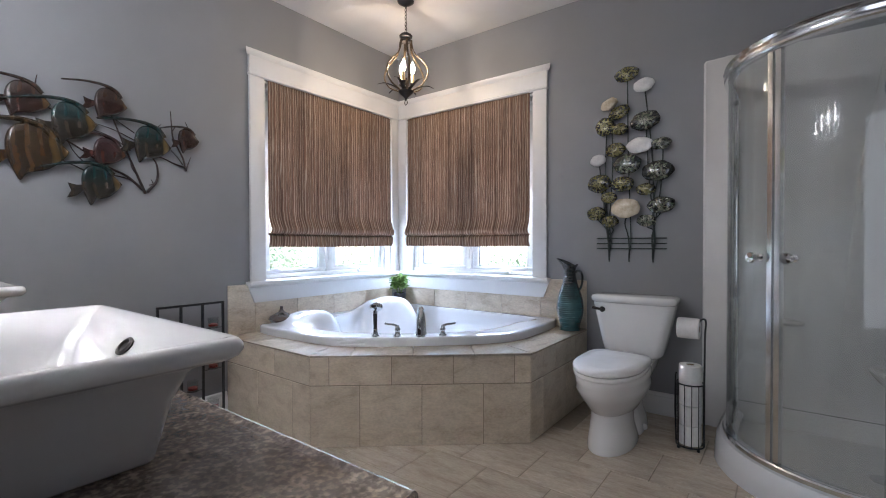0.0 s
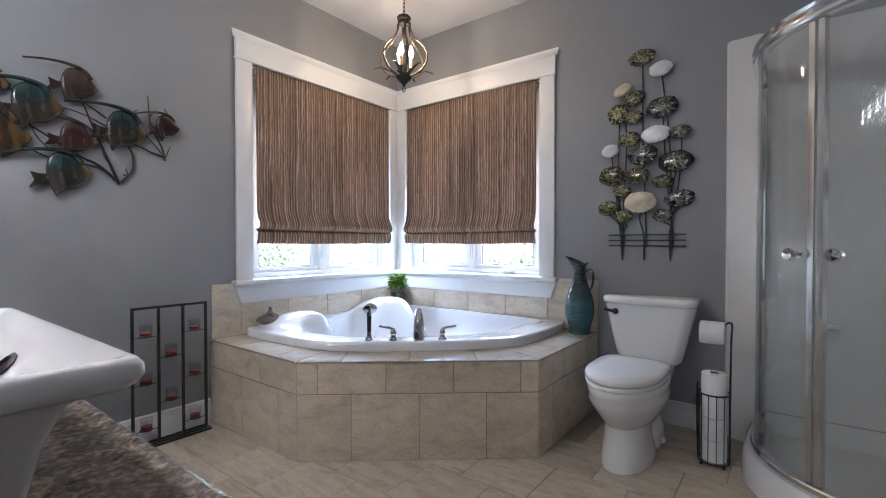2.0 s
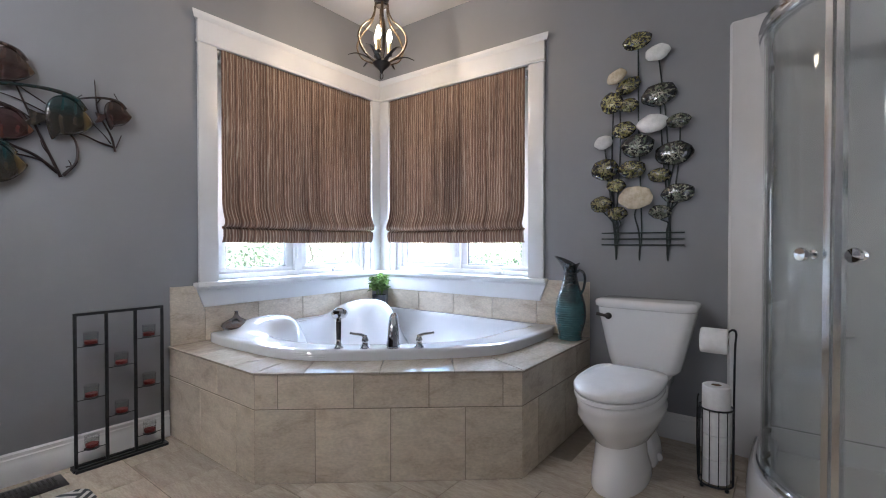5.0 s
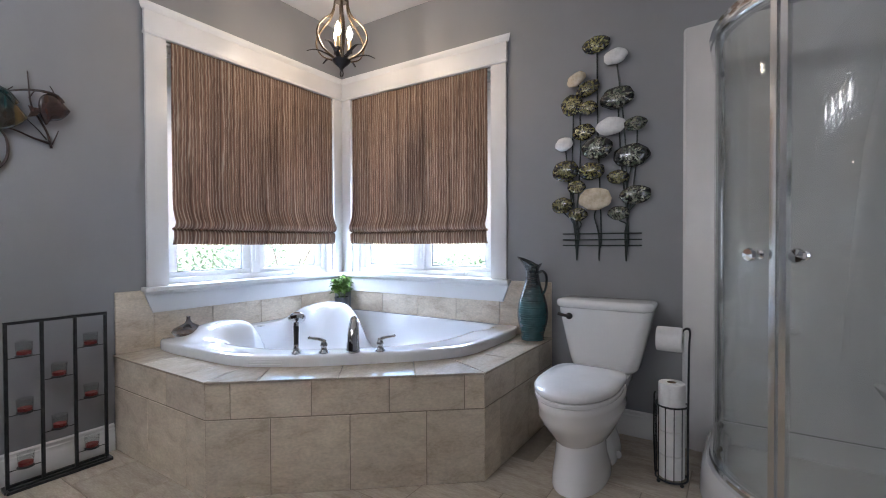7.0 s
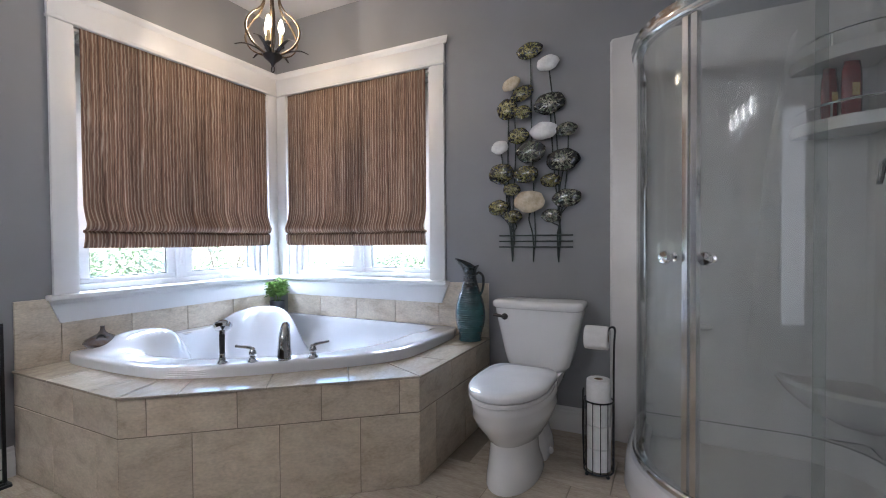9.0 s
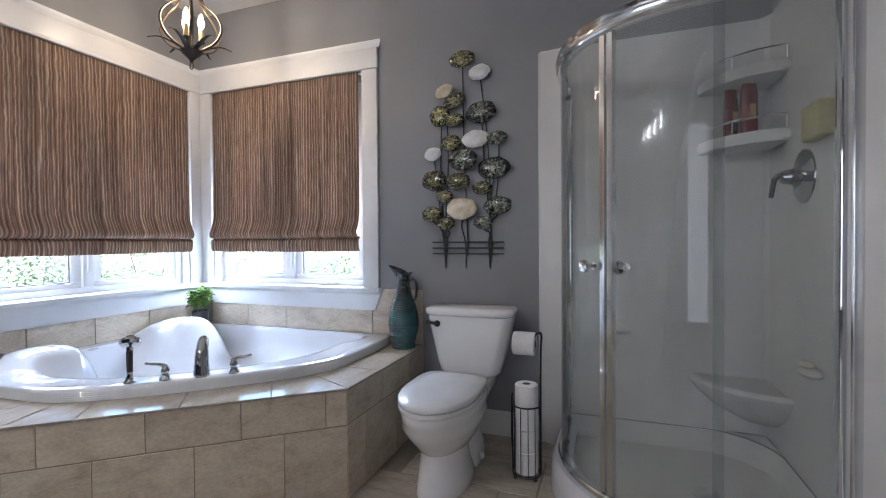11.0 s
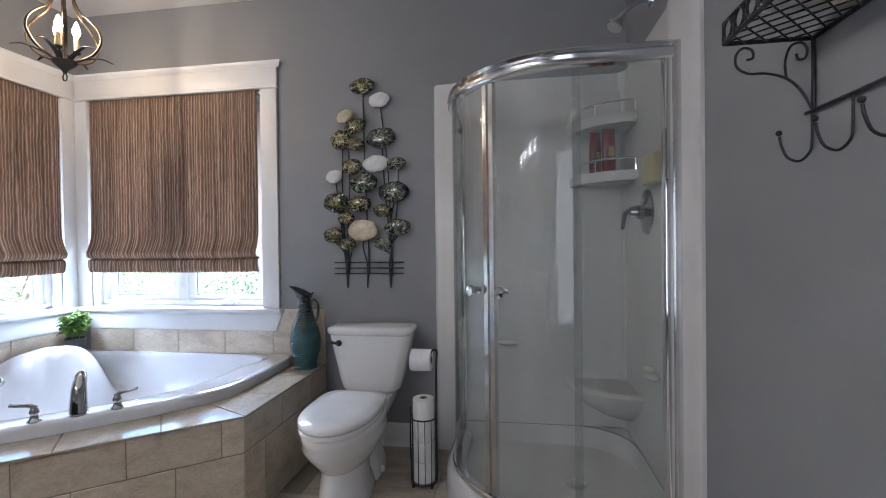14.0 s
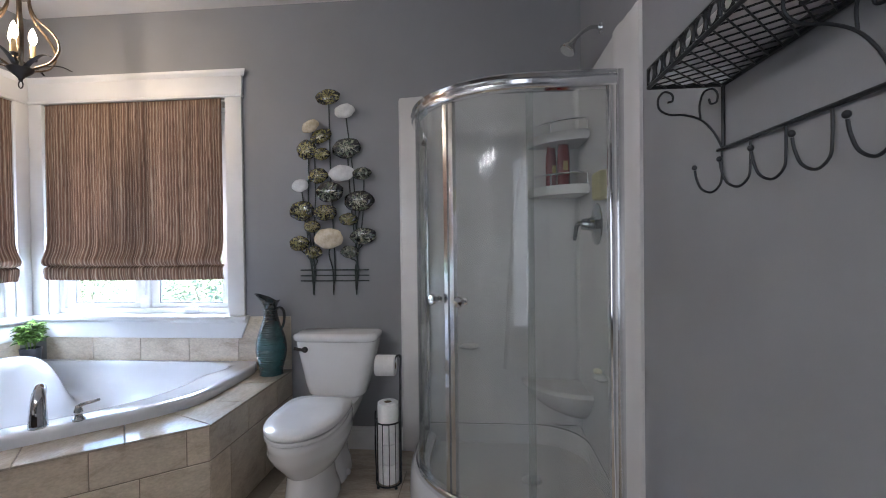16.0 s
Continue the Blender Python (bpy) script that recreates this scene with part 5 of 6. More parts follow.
# ---------- wall art: lily pads on stems ----------
def pad(parent, x, z, rx, rz, tilt, lift, mat, rnd):
    b = bmesh.new()
    n, rings = 28, []
    for s, h in ((1.0, 0.0), (0.985, 0.006), (0.90, 0.012), (0.66, 0.017), (0.38, 0.020), (0.1, 0.021)):
        ring = []
        for i in range(n):
            a = 2 * math.pi * i / n
            w = 1 + 0.03 * math.sin(5 * a + rnd) + 0.02 * math.sin(9 * a + 2 * rnd)
            u, v = rx * s * w * math.cos(a), rz * s * w * math.sin(a)
            c, d = math.cos(tilt), math.sin(tilt)
            ring.append((u * c - v * d, -h, u * d + v * c))
        rings.append(ring)
    loft(b, rings)
    ob = part("pad", b, mat, parent, smooth=50)
    ob.matrix_basis = pose(x, -lift, z)
    return ob


def lily_art():
    x0, z0 = -0.535, 0.965
    art = thing("lily_pad_wall_art", (x0, YN, z0), "metal wall art of lacquered lily pads on black stems", "wall art")
    S = 0.437 / 390.0   # drawing units to metres

    def at(u, v):
        return (u - 321) * S, (1122 - v) * S * 1.06
    pads = ((298, 88, 70, 40, 0.1, 'm'), (395, 167, 58, 37, 0.15, 'w'), (205, 242, 52, 31, 0.45, 'c'), (256, 290, 64, 36, 0.35, 'm'), (178, 362, 56, 52, 0.2, 'm'), (265, 388, 48, 33, 0.0, 'm'),
            (400, 357, 82, 52, 0.15, 'd'), (372, 488, 72, 43, 0.08, 'w'), (490, 494, 54, 32, 0.1, 'k'), (236, 497, 58, 40, 0.1, 'm'), (137, 547, 48, 34, 0.2, 'w'), (308, 585, 78, 54, 0.05, 'd'),
            (467, 633, 86, 54, 0.05, 'd'), (145, 680, 71, 52, 0.1, 'm'), (281, 692, 67, 42, 0.05, 'm'), (405, 727, 54, 33, 0.0, 'm'), (202, 762, 48, 32, 0.0, 'm'), (299, 826, 82, 54, 0.02, 'c'),
            (486, 815, 74, 44, 0.1, 'd'), (128, 850, 57, 40, 0.1, 'm'), (213, 897, 50, 33, 0.0, 'm'), (409, 896, 53, 33, 0.0, 'k'))
    mats = {'m': SHELL, 'd': DARKSHELL, 'k': DARKSHELL, 'w': CAPIZ, 'c': CREAMSHELL}
    roots = ((198, 1122), (312, 1122), (443, 1122))
    for k, (u, v, a, c, t, m) in enumerate(pads):
        x, z = at(u, v)
        lift = 0.022 + 0.012 * (k % 3)
        pad(art, x, z, a * S, c * S * 1.06, t, lift, mats[m], k * 1.7)
        ru = roots[0] if u < 240 else roots[1] if u < 395 else roots[2]
        rx, rz = at(*ru)
        if k in (0, 1, 2, 4, 6, 8, 10, 13, 18, 19, 20, 21, 17, 12):
            mx = (x * 0.45 + rx * 0.55)
            b = bmesh.new()
            tube(b, [(x, -lift + 0.004, z), (x + 0.004, -0.016, z - 0.04), (mx + 0.02 * math.sin(k), -0.012, z * 0.55 + 0.06), (rx + 0.012 * math.cos(k), -0.012, 0.16), (rx + 0.004 * math.sin(k * 2), -0.010, 0.06), (rx, -0.010, 0.02 if k % 2 else 0.0)], 0.0042, 7, 6)
            part("stem", b, GREENMETAL, art)
    for v0, v1 in ((996, 986), (1024, 1016), (1050, 1046)):
        xa, za = at(126, v0)
        xb, zb = at(516, v1)
        b = bmesh.new()
        tube(b, [(xa, -0.016, (za + zb) / 2), (xb, -0.016, (za + zb) / 2)], 0.0042, 8)
        part("crossbar", b, GREENMETAL, art)


lily_art()


# ---------- wall art: metal shoal ----------
def fish_mesh(L, H):
    """A domed angelfish outline with a long swept fin, nose towards +y."""
    b = bmesh.new()
    half = ((0.56, -0.02), (0.44, 0.14), (0.26, 0.36), (0.06, 0.54), (-0.16, 0.56), (-0.32, 0.44), (-0.41, 0.22), (-0.43, -0.04), (-0.40, -0.28), (-0.34, -0.50), (-0.26, -0.70), (-0.16, -0.56), (-0.02, -0.50), (0.16, -0.45), (0.34, -0.32), (0.48, -0.16))
    loop = [Vector((u, v, 0)) for u, v in half]
    line = curve_points(loop + [loop[0]], 3)[:-1]
    rings = []
    for s, h in ((1.0, 0.0), (0.985, 0.006), (0.94, 0.011), (0.85, 0.0135), (0.55, 0.0150), (0.2, 0.0155)):
        rings.append([(0.008 + h, L * s * p.x, H * s * p.y) for p in line])
    loft(b, rings)
    # swept dorsal fin
    tube(b, [(0.012, 0.33 * L, 0.28 * H), (0.016, 0.14 * L, 0.52 * H), (0.018, -0.22 * L, 0.62 * H), (0.017, -0.75 * L, 0.58 * H), (0.012, -1.35 * L, 0.42 * H)], (0.11 * H, 0.04 * H), 8, 6, 0.75)
    # tail and lower fin
    for pts in ([(-0.40 * L, -0.06 * H), (-0.40 * L, -0.22 * H), (-0.58 * L, -0.40 * H), (-0.80 * L, -0.46 * H), (-0.68 * L, -0.24 * H), (-0.74 * L, 0.0 * H), (-0.56 * L, -0.06 * H)],):
        loft(b, [[(0.008, y, z) for y, z in pts], [(0.014, y, z) for y, z in pts]])
    return b


def shoal_art():
    y0, z0 = 1.32, 1.62
    art = thing("metal_fish_wall_art", (XW, y0, z0), "copper and teal metal fish among branches on the wall", "wall art")
    fish = ((0.90, 1.775, 0.17, 0.14, COPPER), (1.073, 1.700, 0.19, 0.17, TEAL), (1.228, 1.830, 0.15, 0.135, COPPER), (0.93, 1.542, 0.24, 0.215, AMBER),
            (1.425, 1.652, 0.19, 0.17, TEAL), (1.618, 1.705, 0.12, 0.115, COPPER), (1.225, 1.575, 0.15, 0.13, REDMETAL), (1.185, 1.405, 0.18, 0.165, TEAL))
    for k, (y, z, L, H, m) in enumerate(fish):
        b = fish_mesh(L, H)
        ob = part("metal_fish", b, m, art, smooth=50)
        ob.matrix_basis = pose(0.012 + 0.006 * (k % 3), y - y0, z - z0, 4 if k % 2 else -4, 0, 0)
    lines = (((1.402, 1.371), (1.37, 1.45), (1.33, 1.55), (1.28, 1.68), (1.25, 1.76)), ((1.39, 1.39), (1.31, 1.46), (1.22, 1.50), (1.1, 1.58), (0.96, 1.66)), ((1.41, 1.38), (1.46, 1.45), (1.46, 1.54), (1.42, 1.60)),
             ((1.385, 1.40), (1.33, 1.44), (1.26, 1.455), (1.18, 1.46)), ((1.618, 1.523), (1.60, 1.60), (1.55, 1.70), (1.54, 1.78), (1.535, 1.86)), ((1.61, 1.545), (1.55, 1.56), (1.48, 1.585), (1.40, 1.58)),
             ((1.60, 1.56), (1.57, 1.60), (1.52, 1.65)), ((1.62, 1.54), (1.635, 1.58), (1.645, 1.61)), ((1.54, 1.74), (1.56, 1.775), (1.58, 1.785)), ((1.46, 1.70), (1.465, 1.75), (1.485, 1.775)),
             ((1.62, 1.73), (1.63, 1.78), (1.615, 1.815)), ((1.35, 1.66), (1.25, 1.70), (1.15, 1.72)), ((1.33, 1.60), (1.24, 1.66), (1.12, 1.69)), ((1.13, 1.50), (1.08, 1.56), (1.05, 1.63)),
             ((1.14, 1.46), (1.0, 1.52), (0.88, 1.55)), ((1.02, 1.74), (0.94, 1.77), (0.85, 1.80)), ((1.24, 1.88), (1.228, 1.90), (1.222, 1.915)), ((0.94, 1.83), (0.94, 1.87), (0.945, 1.90)),
             ((1.35, 1.70), (1.27, 1.75), (1.22, 1.79)), ((1.42, 1.42), (1.44, 1.43), (1.43, 1.455)), ((1.36, 1.47), (1.34, 1.50), (1.33, 1.53)))
    for k, pts in enumerate(lines):
        b = bmesh.new()
        r = (0.008, 0.0035) if k < 3 else (0.006, 0.0025) if k < 6 else (0.0035, 0.002)
        tube(b, [(0.010, y - y0, z - z0) for y, z in pts], r, 7, 5)
        part("branch", b, BRANCH, art)


shoal_art()


# ---------- vase, gourd, plant on the deck ----------
def vase():
    v = thing("ceramic_pitcher", (-0.905, 3.385, DECK + 0.003), "tall teal and black glazed ceramic pitcher with a handle", "pitcher")
    b = bmesh.new()
    n = 32
    prof = [(0.064, 0.0), (0.069, 0.006), (0.066, 0.028), (0.074, 0.06), (0.087, 0.112), (0.0905, 0.154), (0.086, 0.205), (0.074, 0.255), (0.058, 0.30), (0.045, 0.345), (0.038, 0.385), (0.037, 0.405), (0.041, 0.425), (0.052, 0.442), (0.055, 0.449), (0.046, 0.442), (0.034, 0.405)]
    rings = []
    fine = curve_points([(r, z, 0) for r, z in prof], 9)
    for k, q in enumerate(fine):
        ring = []
        for i in range(n):
            a = 2 * math.pi * i / n
            r = q.x + (0.002 * math.sin(q.y * 480) if q.y < 0.40 else 0)
            lip = max(0.0, (q.y - 0.40) / 0.047) ** 1.3
            sp = max(0.0, math.cos(a - math.pi)) ** 5
            r2 = r + 0.042 * lip * sp
            z = q.y + lip * (0.030 * sp + 0.018 * max(0, math.cos(a - math.pi)) + 0.006 * math.cos(3 * a))
            ring.append((r2 * math.cos(a), r2 * math.sin(a), z))
        rings.append(ring)
    loft(b, rings, True, False)
    part("body", b, VASEGLAZE, v, smooth=60)
    b = bmesh.new()
    tube(b, [(0.036, -0.01, 0.395), (0.065, -0.015, 0.41), (0.090, -0.02, 0.39), (0.094, -0.02, 0.35), (0.084, -0.015, 0.305), (0.066, -0.01, 0.272)], (0.009, 0.008), 10, 6, 0.8)
    part("handle", b, VASEGLAZE, v)


vase()


def gourd():
    g = thing("gourd_vase", (-2.49, 2.19, RIM), "small squat gourd-shaped vase with a raku glaze", "vase")
    b = bmesh.new()
    lathe(b, [(0.0, 0.0), (0.034, 0.0), (0.068, 0.012), (0.086, 0.032), (0.076, 0.050), (0.045, 0.066), (0.022, 0.078), (0.012, 0.092), (0.009, 0.108), (0.012, 0.116), (0.0, 0.117)], 28, (0, 0, 0), False, False)
    part("body", b, GOURD, g, smooth=60)
    b = bmesh.new()
    lathe(b, [(0.020, 0.0), (0.021, 0.003), (0.016, 0.005), (0.012, 0.001), (0.0, 0.0005)], 18, (0, 0, 0), False, False)
    d = Vector((0.72, -0.45, 0.55)).normalized()
    bmesh.ops.transform(b, matrix=Matrix.Translation((0.043, -0.027, 0.061)) @ d.to_track_quat('Z', 'Y').to_matrix().to_4x4(), verts=b.verts)
    part("opening", b, BLACKRUBBER, g, "dark round opening")


gourd()


def leaf_into(b, at, d, L, W, up=Vector((0, 0, 1)), fold=0.25):
    d = Vector(d).normalized()
    s = d.cross(up)
    s = s.normalized() if s.length > 1e-3 else Vector((1, 0, 0))
    n = s.cross(d)
    at = Vector(at)
    rows = []
    for t, w in ((0.0, 0.08), (0.3, 0.85), (0.6, 1.0), (0.85, 0.6), (1.0, 0.05)):
        c = at + d * (L * t) - n * (L * 0.25 * t * t)
        rows.append([b.verts.new(c + s * (W * w * k / 2) + n * (abs(k) * W * fold * w)) for k in (-1, 0, 1)])
    for r, q in zip(rows, rows[1:]):
        for k in range(2):
            b.faces.new((r[k], r[k + 1], q[k + 1], q[k]))


def plant():
    p = thing("potted_plant", (-2.41, 3.30, RIM + 0.0), "small bright green leafy plant in a dark grey pot", "potted plant")
    b = bmesh.new()
    lathe(b, [(0.0, 0.0), (0.040, 0.0), (0.044, 0.004), (0.054, 0.105), (0.056, 0.118), (0.050, 0.118), (0.048, 0.10), (0.0, 0.098)], 24, (0, 0, 0), False, False)
    part("pot", b, POT, p, "dark grey pot")
    rnd = random.Random(11)
    for k in range(9):
        b = bmesh.new()
        a = 2 * math.pi * k / 8
        r = 0.0 if k == 8 else 0.035
        top = Vector((r * 1.5 * math.cos(a), r * 1.5 * math.sin(a), 0.235 + 0.03 * rnd.random() + (0.04 if k == 8 else 0)))
        tube(b, [(r * 0.4 * math.cos(a), r * 0.4 * math.sin(a), 0.095), top], 0.002, 5)
        for j in range(34):
            h = 0.35 + 0.65 * rnd.random()
            c = Vector((top.x, top.y, 0.10 + (top.z - 0.10) * h))
            q = rnd.uniform(0, 6.283)
            leaf_into(b, c, (math.cos(q), math.sin(q), rnd.uniform(-0.2, 0.8)), rnd.uniform(0.028, 0.045), rnd.uniform(0.02, 0.03))
        part("sprig", b, LEAF, p, smooth=0)


plant()


# ---------- candle rack ----------
def candle_rack():
    r = thing("candle_rack", (-2.515, 1.612, 0), "tall black iron rack holding glass tealight cups", "candle holder")
    ys = (-0.184, -0.0613, 0.0613, 0.184)
    w = 0.0065
    for y in ys:
        part("upright", boxed((-w, y - w, 0.012), (w, y + w, 0.722), 0.001, 1), IRON, r)
    part("top_bar", boxed((-w, ys[0] - w, 0.722), (w, ys[3] + w, 0.735), 0.001, 1), IRON, r)
    for x in (-0.035, 0.035):
        part("base_bar", boxed((x - 0.008, ys[0] - 0.012, 0.0), (x + 0.008, ys[3] + 0.012, 0.012), 0.001, 1), IRON, r)
    for y in (ys[0] - 0.008, ys[3] + 0.008):
        part("base_bar", boxed((-0.027, y - 0.008, 0.0), (0.027, y + 0.008, 0.012), 0.001, 1), IRON, r)
    part("base_bar", boxed((-w, ys[0], 0.0), (w, ys[3], 0.0115), 0.001, 1), IRON, r)
    for col, heights in ((0, (0.575, 0.325, 0.085)), (1, (0.455, 0.215)), (2, (0.575, 0.325, 0.075))):
        yc = (ys[col] + ys[col + 1]) / 2
        for z in heights:
            b = bmesh.new()
            tube(b, [(0, ys[col] + w, z), (0, ys[col + 1] - w, z)], 0.002, 6)
            lathe(b, [(0.0, 0.002), (0.029, 0.002), (0.031, 0.004), (0.029, 0.006), (0.0, 0.006)], 18, (0, yc, z), False, False)
            part("cup_holder", b, IRON, r)
            c = thing("tealight_cup", (-2.515, 1.612 + yc, z + 0.0065), "clear glass tealight cup with red wax on the rack", "candle cup", "tealight cups")
            b = bmesh.new()
            lathe(b, [(0.0, 0.0), (0.026, 0.0), (0.028, 0.004), (0.030, 0.058), (0.0285, 0.058), (0.0265, 0.005), (0.0, 0.003)], 20, (0, 0, 0), False, False)
            g = part("glass", b, CLEAR, c, "clear glass")
            g.visible_shadow = False
            b = bmesh.new()
            lathe(b, [(0.0, 0.0035), (0.0255, 0.0055), (0.0258, 0.019), (0.0, 0.0185)], 18, (0, 0, 0), False, False)
            tube(b, [(0, 0, 0.018), (0.001, 0, 0.026)], 0.001, 5)
            part("wax", b, WAX, c, "red wax")


candle_rack()


def floor_vent():
    v = thing("floor_vent", (-2.465, 1.225, 0), "dark bronze floor register with slots", "floor vent")
    part("plate", boxed((-0.07, -0.15, 0.0), (0.07, 0.15, 0.004), 0.0015), BRONZE, v)
    for i in range(14):
        for x in (-0.028, 0.028):
            y = -0.117 + 0.018 * i
            part("slat", boxed((x - 0.024, y - 0.0045, 0.004), (x + 0.024, y + 0.0045, 0.0065), 0.001, 1), BRONZE, v)


floor_vent()


def bath_mat():
    m = thing("bath_mat", (-1.86, 1.15, 0), "dark grey bath mat with a white geometric pattern", "bath mat")
    b = bmesh.new()
    loft(b, [rrect(0, 0.44, -0.26, 0.26, z, 0.05) for z in (0.0005, 0.009)] + [rrect(0, 0.433, -0.253, 0.253, 0.013, 0.045)])
    part("pile", b, MATPAT, m)


bath_mat()


# ---------- vanity ----------
CTR, VY = 0.76, 0.835


def vanity():
    v = thing("vanity_cabinet", (-1.36, 0.54, 0), "dark wooden vanity cabinet below the counter", "vanity")
    part("carcass", boxed((-1.235, -0.265, 0.1), (1.215, 0.255, 0.722), 0.003), CABINET, v)
    part("plinth", boxed((-1.235, -0.265, 0.0), (1.215, 0.20, 0.1)), CABINET, v)
    for k in range(5):
        x = -1.22 + 0.486 * k
        dr = part("door", boxed((x + 0.004, 0.2555, 0.12), (x + 0.48, 0.273, 0.71), 0.004), CABINET, v)
        b = bmesh.new()
        tube(b, [(x + 0.44, 0.273, 0.50), (x + 0.44, 0.295, 0.51), (x + 0.44, 0.295, 0.59), (x + 0.44, 0.273, 0.60)], 0.005, 8)
        part("handle", b, BRONZE, dr)
    c = thing("countertop", (-1.355, 0.555, CTR - 0.038), "brown granite-look laminate countertop with a rolled edge", "countertop")
    b = bmesh.new()
    prof = [(-0.285, 0.0), (0.262, 0.0), (0.274, 0.004), (0.280, 0.012), (0.281, 0.026), (0.2795, 0.034), (0.275, 0.0395), (0.2685, 0.0415), (0.262, 0.0405), (0.254, 0.038), (-0.285, 0.038)]
    loft(b, [[(x, y, z) for y, z in prof] for x in (-1.245, 1.245)])
    bmesh.ops.bevel(b, geom=[e for e in b.edges if all(abs(q.co.x - 1.245) < 1e-4 for q in e.verts)], offset=0.008, segments=3, affect='EDGES')
    part("slab", b, COUNTER, c, smooth=10)
    part("splash", boxed((-1.245, -0.285, 0.038), (1.245, -0.268, 0.13), 0.004), COUNTER, c)


vanity()


def vessel_sink(place):
    s = thing("vessel_sink", place, "white rectangular porcelain vessel sink with a flared rim", "sink", "vessel sinks")

    def R(hx, hy, z, r):
        return [(x, y, z) for x, y, _ in rrect(0, hx, -hy, hy, z, r, 5)]
    b = bmesh.new()
    H = 0.19
    rows = [R(0.20, 0.14, 0.0, 0.012), R(0.204, 0.144, 0.004, 0.014), R(0.212, 0.152, 0.04, 0.015), R(0.224, 0.162, 0.09, 0.016), R(0.245, 0.178, 0.135, 0.018), R(0.278, 0.203, 0.165, 0.018), R(0.300, 0.220, H - 0.034, 0.02), R(0.308, 0.227, H - 0.028, 0.022), R(0.313, 0.232, H - 0.019, 0.024), R(0.312, 0.231, H - 0.010, 0.024), R(0.307, 0.226, H - 0.003, 0.022), R(0.300, 0.219, H, 0.02),
            R(0.292, 0.212, H - 0.002, 0.014), R(0.262, 0.186, H - 0.018, 0.02), R(0.215, 0.148, H - 0.06, 0.03), R(0.185, 0.125, H - 0.115, 0.04), R(0.165, 0.108, H - 0.135, 0.045), R(0.08, 0.05, H - 0.142, 0.03), R(0.024, 0.024, H - 0.146, 0.012)]
    loft(b, rows)
    part("basin", b, PORCELAIN, s, smooth=75)
    b = bmesh.new()
    lathe(b, [(0.022, -0.001), (0.024, 0.003), (0.016, 0.005), (0.013, 0.001), (0.0, 0.0005)], 20, (0, 0, 0), False, False)
    d = Vector((0, -0.85, 0.75)).normalized()
    bmesh.ops.transform(b, matrix=Matrix.Translation((0.02, 0.163, H - 0.044)) @ d.to_track_quat('Z', 'Y').to_matrix().to_4x4() @ Matrix.Diagonal((1.0, 0.75, 1, 1)), verts=b.verts)
    part("overflow_ring", b, BRONZE, s, "dark bronze overflow ring")
    b = bmesh.new()
    lathe(b, [(0.0, 0.0), (0.03, 0.0), (0.03, 0.004), (0.0, 0.008)], 20, (0, 0, H - 0.1455), False, False)
    part("drain", b, CHROME, s)
    return s


vessel_sink((-0.69, 0.515, CTR + 0.0005))
vessel_sink((-2.06, 0.515, CTR + 0.0005))


def vanity_light():
    v = thing("vanity_light", (-1.45, YS, 2.26), "wall light bar with four lit frosted glass shades", "wall light")
    part("back_plate", boxed((-0.56, 0.0, -0.04), (0.56, 0.022, 0.04), 0.005), BRUSHED, v)
    for k in range(4):
        x = -0.48 + 0.32 * k
        b = bmesh.new()
        tube(b, [(x, 0.02, 0.0), (x, 0.07, 0.02), (x, 0.095, 0.01), (x, 0.10, -0.02)], 0.008, 8, 4)
        arm = part("arm", b, BRUSHED, v)
        b = bmesh.new()
        lathe(b, [(0.018, -0.02), (0.03, -0.05), (0.042, -0.10), (0.052, -0.15), (0.05, -0.15), (0.04, -0.10), (0.028, -0.05), (0.016, -0.022)], 20, (x, 0.10, 0), False, False)
        sh = part("shade", b, SHADE, arm, "lit frosted glass shade")
        sh.visible_shadow = False
        bulb_lamp("vanity_bulb", (-1.45 + x, YS + 0.10, 2.26 - 0.09), VANITY_WATTS, (0.97, 0.97, 1.0), 0.025)


vanity_light()


def mirror():
    m = thing("wall_mirror", (-1.36, YS, 1.0), "wide frameless wall mirror above the vanity", "mirror")
    part("glass", boxed((-1.1, 0.0, 0.0), (1.1, 0.006, 0.98), 0.002), MIRROR, m)


mirror()


